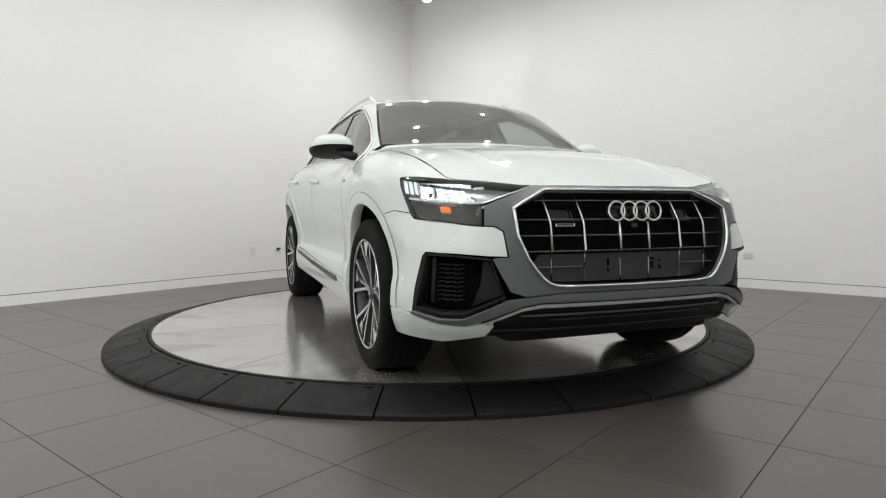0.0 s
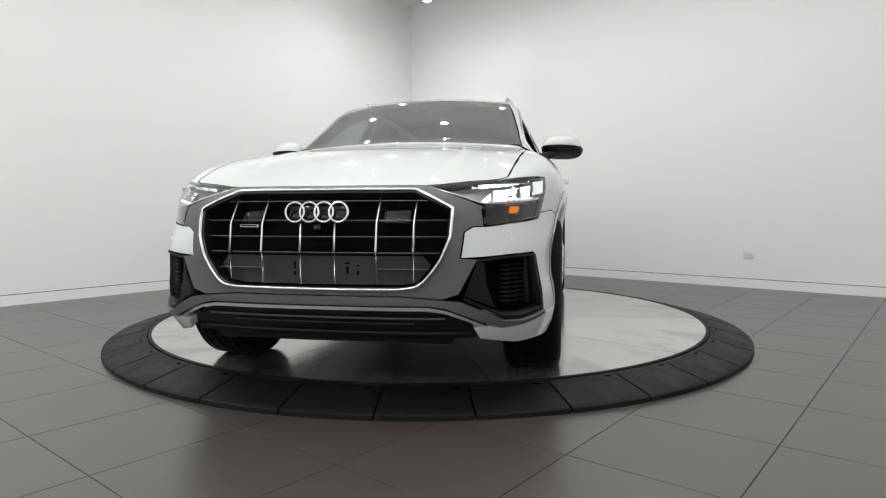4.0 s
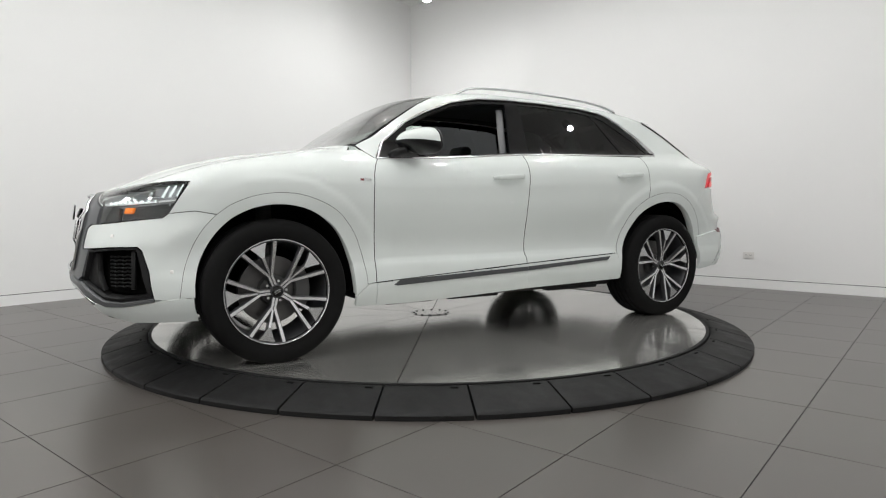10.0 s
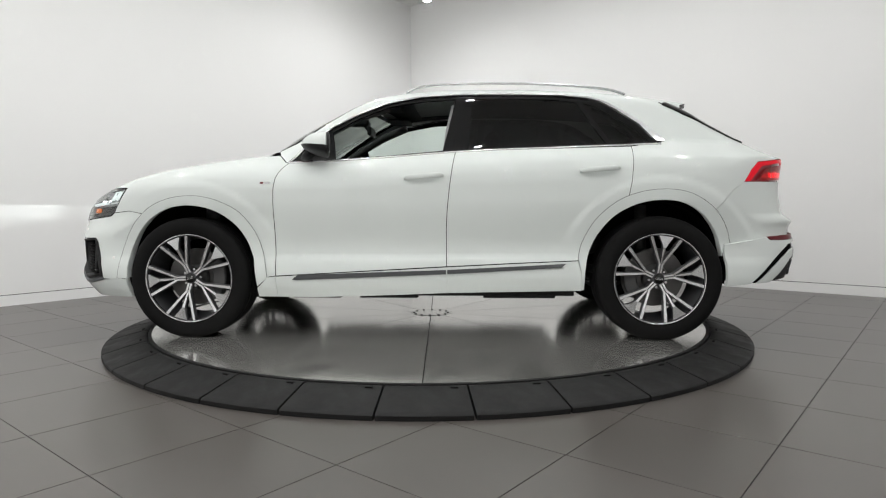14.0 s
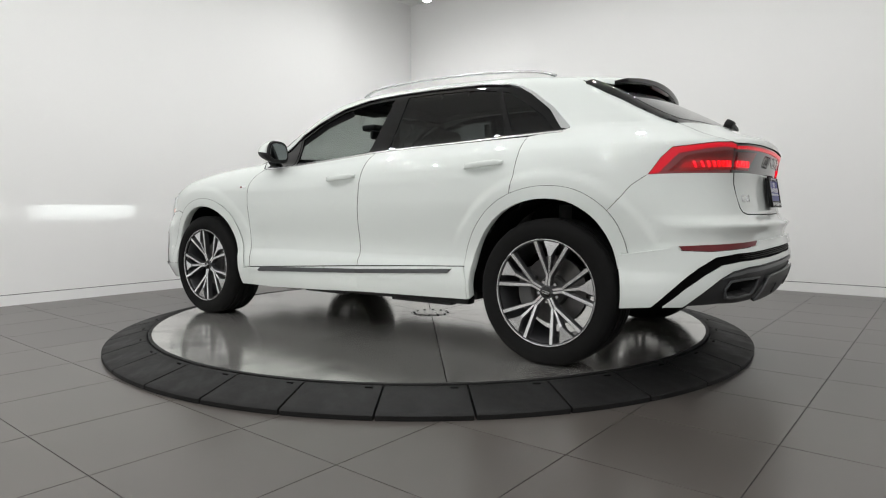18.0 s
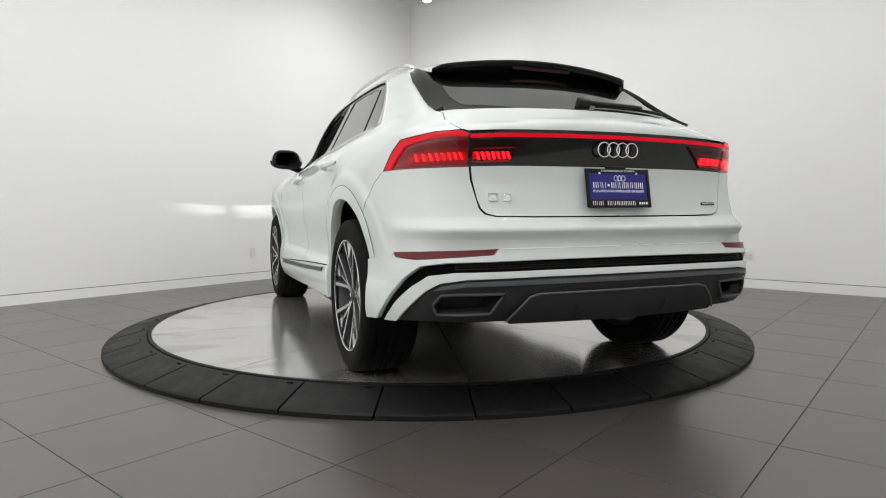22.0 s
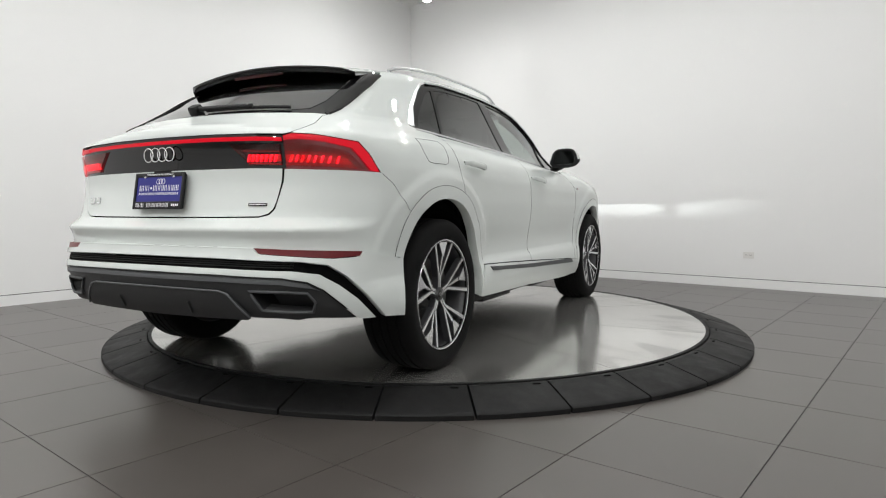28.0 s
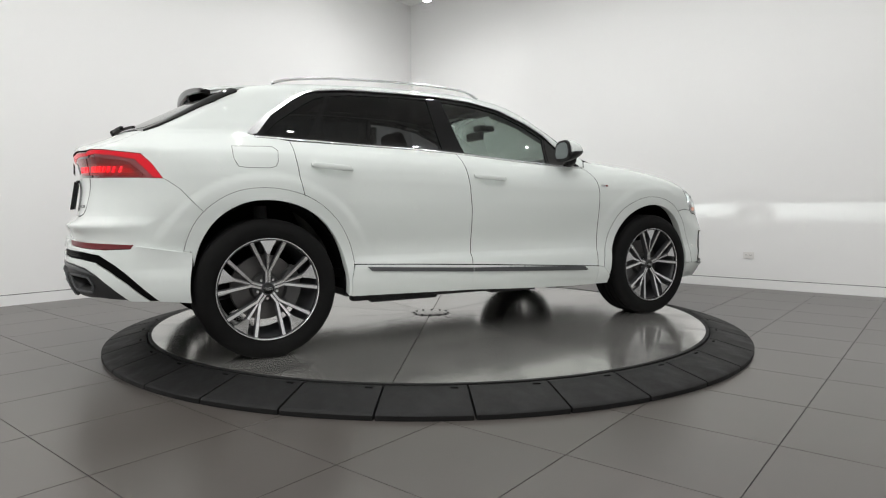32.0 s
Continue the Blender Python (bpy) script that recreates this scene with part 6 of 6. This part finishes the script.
def shell(cx, cy, cz, rf, rb, ry, rz, low, upper, mat, name, p=2.7):
    """Half of a rounded housing that thins towards the front."""
    nu, nv = 30, 18
    v, f = [], []
    def q(c, e):
        return math.copysign(abs(c)**(2 / e), c)
    for i in range(nv + 1):
        b = math.pi / 2 * (i / nv) * (1 if upper else -1)
        for j in range(nu):
            a = 2 * math.pi * j / nu
            ca, sa, cb, sb = math.cos(a), math.sin(a), math.cos(b), math.sin(b)
            x = q(ca, p if ca > 0 else 6) * q(cb, p if ca > 0 else 5) * (rf if ca > 0 else rb)
            y = q(sa, p) * q(cb, p) * ry
            t = (x + rb) / (rf + rb)
            z = q(sb, p) * (rz if upper else low) * (1 - 0.42 * t**1.6)
            y *= 1 - 0.16 * max(0, z) / rz - 0.16 * t * t
            v.append((cx + x - 0.24 * y - (0.10 if upper else -0.35) * z, cy + y - 0.12 * x, cz + z + 0.10 * x))
    for i in range(nv):
        for j in range(nu):
            f.append((i * nu + j, i * nu + (j + 1) % nu, (i + 1) * nu + (j + 1) % nu, (i + 1) * nu + j))
    return mesh_of(name, v, f if upper else [g[::-1] for g in f], mat, True)


def mirror_face(name, mat, k, thick):
    pts = []
    for j in range(32):
        a = 2 * math.pi * j / 32
        ca, sa = math.cos(a), math.sin(a)
        y = math.copysign(abs(ca)**0.6, ca) * 0.122
        z = math.copysign(abs(sa)**0.6, sa) * (0.088 if sa > 0 else 0.058)
        pts.append((y * k * (1 - 0.14 * max(0, z) / 0.088), z * k))
    me = plate(name, pts, thick, mat, "yz", 0.003)
    me.transform(Matrix.Rotation(radians(13.5), 4, "Z"))
    return me


add("mirror_cap", shell(0.632, 0.966, 1.224, 0.120, 0.050, 0.132, 0.098, 0.06, True, PAINT, "mirror_cap"), "white door mirror cap", None, 2)
add("mirror_base", shell(0.632, 0.966, 1.227, 0.122, 0.051, 0.134, 0.098, 0.070, False, BLACK, "mirror_base"), "black lower door mirror housing", None, 2)
for s in (1, -1):
    for nm, mat, k, th, dx, lab in (("mirror_rim", BLACK, 0.96, 0.016, 0.577, "black rim round the mirror glass"), ("mirror_glass", MIRROR, 0.80, 0.004, 0.5680, "mirror glass")):
        me = mirror_face(nm, mat, k, th)
        me = me if s > 0 else flip_y(me, nm)
        me.transform(Matrix.Translation((dx, s * 0.974, 1.226)))
        add(nm, me, lab)
add("mirror_foot", tube("mirror_foot", [(0.755, 0.83, 1.158), (0.735, 0.88, 1.172), (0.695, 0.93, 1.190)], 0.038, BLACK, 8, False, 0.7), "black mirror foot", None, 2)
panel("mirror_sail", "S", [(0.86, 1.142), (0.77, 1.268), (0.62, 1.345), (0.58, 1.165), (0.6, 1.150)], GLOSS_BLACK, car, "black mirror triangle", sides=2, off=-0.003, depth=0.006, h=0.05)


# ---- cabin
def soft_box(name, mat, dims, bev, m=None):
    bm = bmesh.new()
    add_box(bm, *dims, bev, m, 4)
    return done(bm, name, mat, True, 60)


def seat(y, x=0.05):
    tilt = Matrix.Translation((x - 0.24, y, 0.62)) @ Matrix.Rotation(radians(-22), 4, "Y")
    add("seat_cushion", soft_box("seat_cushion", SEAT, (x - 0.27, x + 0.28, y - 0.26, y + 0.26, 0.50, 0.66), 0.06), "black leather seat cushion")
    add("seat_back", soft_box("seat_back", SEAT, (-0.07, 0.07, -0.25, 0.25, 0.0, 0.58), 0.06, tilt), "black leather seat backrest")
    for s in (1, -1):
        add("seat_bolster", soft_box("seat_bolster", SEAT, (-0.06, 0.11, s * 0.22 - 0.05, s * 0.22 + 0.05, 0.05, 0.46), 0.045, tilt))
    add("headrest", soft_box("headrest", SEAT, (-0.05, 0.05, -0.13, 0.13, 0.62, 0.80), 0.045, tilt), "black leather headrest")
    for s in (-0.06, 0.06):
        add("headrest_post", tube("headrest_post", [tuple(tilt @ Vector((0, s, 0.55))), tuple(tilt @ Vector((0, s, 0.66)))], 0.007, CHROME, 6))


seat(0.38)
seat(-0.38)
add("rear_bench", soft_box("rear_bench", SEAT, (-1.20, -0.66, -0.66, 0.66, 0.52, 0.68), 0.06), "black leather rear bench")
bt = Matrix.Translation((-1.12, 0, 0.64)) @ Matrix.Rotation(radians(-26), 4, "Y")
add("rear_backrest", soft_box("rear_backrest", SEAT, (-0.07, 0.07, -0.64, 0.64, 0.0, 0.60), 0.06, bt), "black leather rear backrest")
for y in (0.40, 0.0, -0.40):
    add("rear_headrest", soft_box("rear_headrest", SEAT, (-0.045, 0.045, -0.12, 0.12, 0.60, 0.74), 0.04, bt), "black rear headrest")[0].location = (0, y, 0)
panel("headliner", "T", both([(0.35, 0.0), (0.30, 0.3), (0.24, 0.53), (-0.3, 0.54), (-1.0, 0.53), (-1.5, 0.52), (-1.55, 0.2)]), HEADLINER, car, "dark grey roof lining", off=-0.045, depth=0.0, h=0.08)
panel("sunroof_glass", "T", both([(0.12, 0.0), (0.10, 0.40), (-0.85, 0.40), (-0.86, 0.2)]), BLACK, car, "dark panoramic roof panel inside", off=-0.050, depth=0.006, h=0.1)
add("dashboard", soft_box("dashboard", BLACK, (0.55, 1.02, -0.72, 0.72, 0.86, 1.10), 0.07), "black dashboard")
add("instrument_hood", soft_box("instrument_hood", BLACK, (0.50, 0.72, 0.18, 0.58, 1.05, 1.155), 0.035), "black instrument hood")
add("centre_console", soft_box("centre_console", BLACK, (-0.35, 0.62, -0.12, 0.12, 0.45, 0.74), 0.04), "black centre console")
add("cabin_floor", boxmesh("cabin_floor", VOID, (-1.2, 0.98, -0.84, 0.84, 0.42, 0.47), 0.0), "dark cabin carpet")
add("parcel_shelf", boxmesh("parcel_shelf", VOID, (-2.05, -1.25, -0.60, 0.60, 1.04, 1.08), 0.01), "dark load cover")
# steering wheel
sm = Matrix.Translation((0.42, 0.38, 1.02)) @ Matrix.Rotation(radians(-24), 4, "Y")
rimv = [tuple(sm @ Vector((0, 0.178 * math.cos(a), 0.178 * math.sin(a)))) for a in np.linspace(0, 2 * math.pi, 40)[:-1]]
add("steering_wheel", tube("steering_wheel", rimv, 0.016, BLACK, 8, True), "black steering wheel rim")
add("steering_boss", soft_box("steering_boss", BLACK, (-0.03, 0.03, -0.075, 0.075, -0.06, 0.06), 0.025, sm), "black steering wheel boss")
for a in (0, 180, 270):
    p, q = sm @ Vector((0, 0.06 * math.cos(radians(a)), 0.06 * math.sin(radians(a)))), sm @ Vector((0, 0.17 * math.cos(radians(a)), 0.17 * math.sin(radians(a))))
    add("steering_spoke", tube("steering_spoke", [tuple(p), tuple(q)], 0.014, BLACK, 6))
add("inner_mirror", soft_box("inner_mirror", BLACK, (0.44, 0.475, -0.12, 0.12, 1.395, 1.465), 0.016), "black inner rear-view mirror")
add("mirror_stem", tube("mirror_stem", [(0.475, 0, 1.44), (0.53, 0, 1.51)], 0.014, BLACK, 8))
add("camera_pod", soft_box("camera_pod", BLACK, (0.47, 0.62, -0.06, 0.06, 1.475, 1.525), 0.018), "black sensor pod on the windscreen")
for s in (1, -1):
    add("sun_visor", soft_box("sun_visor", HEADLINER, (0.18, 0.36, s * 0.36 - 0.17, s * 0.36 + 0.17, 1.545, 1.562), 0.008), "charcoal sun visor")
    add("pillar_trim", tube("pillar_trim", [(0.90, s * 0.715, 1.165), (0.66, s * 0.655, 1.335), (0.45, s * 0.605, 1.455), (0.24, s * 0.565, 1.525)], 0.030, PILLAR_TRIM, 8), "dark grey front pillar trim")
    add("belt_pillar", tube("belt_pillar", [(-0.150, s * 0.725, 1.14), (-0.175, s * 0.650, 1.36), (-0.21, s * 0.575, 1.53)], 0.026, TRIM_PALE, 8, False, 0.5), "pale grey centre pillar trim")
    add("rear_pillar_trim", tube("rear_pillar_trim", [(-1.55, s * 0.70, 1.20), (-1.35, s * 0.63, 1.40), (-1.15, s * 0.58, 1.52)], 0.06, HEADLINER, 8, False, 0.6), "charcoal rear pillar trim")
    add("door_card", soft_box("door_card", BLACK, (-1.0, 0.90, s * 0.79 - 0.03, s * 0.79 + 0.03, 0.45, 1.13), 0.025), "black inner door card")
    add("belt_strap", tube("belt_strap", [(-0.24, s * 0.64, 1.40), (-0.20, s * 0.60, 1.10), (-0.10, s * 0.60, 0.80)], 0.020, BLACK, 6, False, 0.15), "black seat belt")


# ---- floor tiles
TILE_S = 0.596
TU, TV = 0.551 * UX - 2.693 * UY, 0.551 * UY + 2.693 * UX


def tile_mesh():
    s, g = TILE_S / 2 - 0.0020, 0.0003
    v = [(-s, -s, -0.008), (s, -s, -0.008), (s, s, -0.008), (-s, s, -0.008), (-s, -s, -g), (s, -s, -g), (s, s, -g), (-s, s, -g), (-s + g, -s + g, 0), (s - g, -s + g, 0), (s - g, s - g, 0), (-s + g, s - g, 0)]
    f = [(8, 9, 10, 11)]
    for i in range(4):
        j = (i + 1) % 4
        f += [(i, j, 4 + j, 4 + i), (4 + i, 4 + j, 8 + j, 8 + i)]
    return mesh_of("tile", v, f, TILE)


TILE_MESH = tile_mesh()
spots = []
for i in range(-12, 14):
    for j in range(-14, 20):
        u, v = TU + (i + 0.5) * TILE_S, TV + (j + 0.5) * TILE_S
        if BACK_U - 0.2 < u < WALL_U + 0.3 and WALL_V - 0.3 < v < BACK_V + 0.2:
            x, y, _ = room(u, v)
            spots.append((math.hypot(x, y + 1.5), u, v))
spots.sort()
for _, u, v in spots[:300]:
    t = part("tile", TILE_MESH, floor)
    t.location = room(u, v)
    t.rotation_euler = (0, 0, TURN + math.pi)
rest_v, rest_f = [], []
for _, u, v in spots[300:]:
    n = len(rest_v)
    for p in TILE_MESH.vertices:
        rest_v.append(room(u + p.co.x, v + p.co.y, p.co.z))
    rest_f += [tuple(n + k for k in q.vertices) for q in TILE_MESH.polygons]
tagged(part("far_tiles", mesh_of("far_tiles", rest_v, rest_f, TILE), floor), kind="stuff")


# ---- motion: disc and car turn together at a nearly even rate
def heading(t):
    return math.degrees(-1.20878 - 0.140452 * t - 0.0067551 * (t / 10)**2 + 0.004 * math.exp(-(t / 5)**2))


def motions():
    times = [float(i) for i in range(33)]
    walk(table, [(t, pose(0, 0, TABLE_Z, 0, 0, heading(t))) for t in times])
    walk(car, [(t, pose(0, 0, 0, 0, 0, heading(t)) @ pose(CAR_X, CAR_Y, TABLE_Z)) for t in times])


motions()
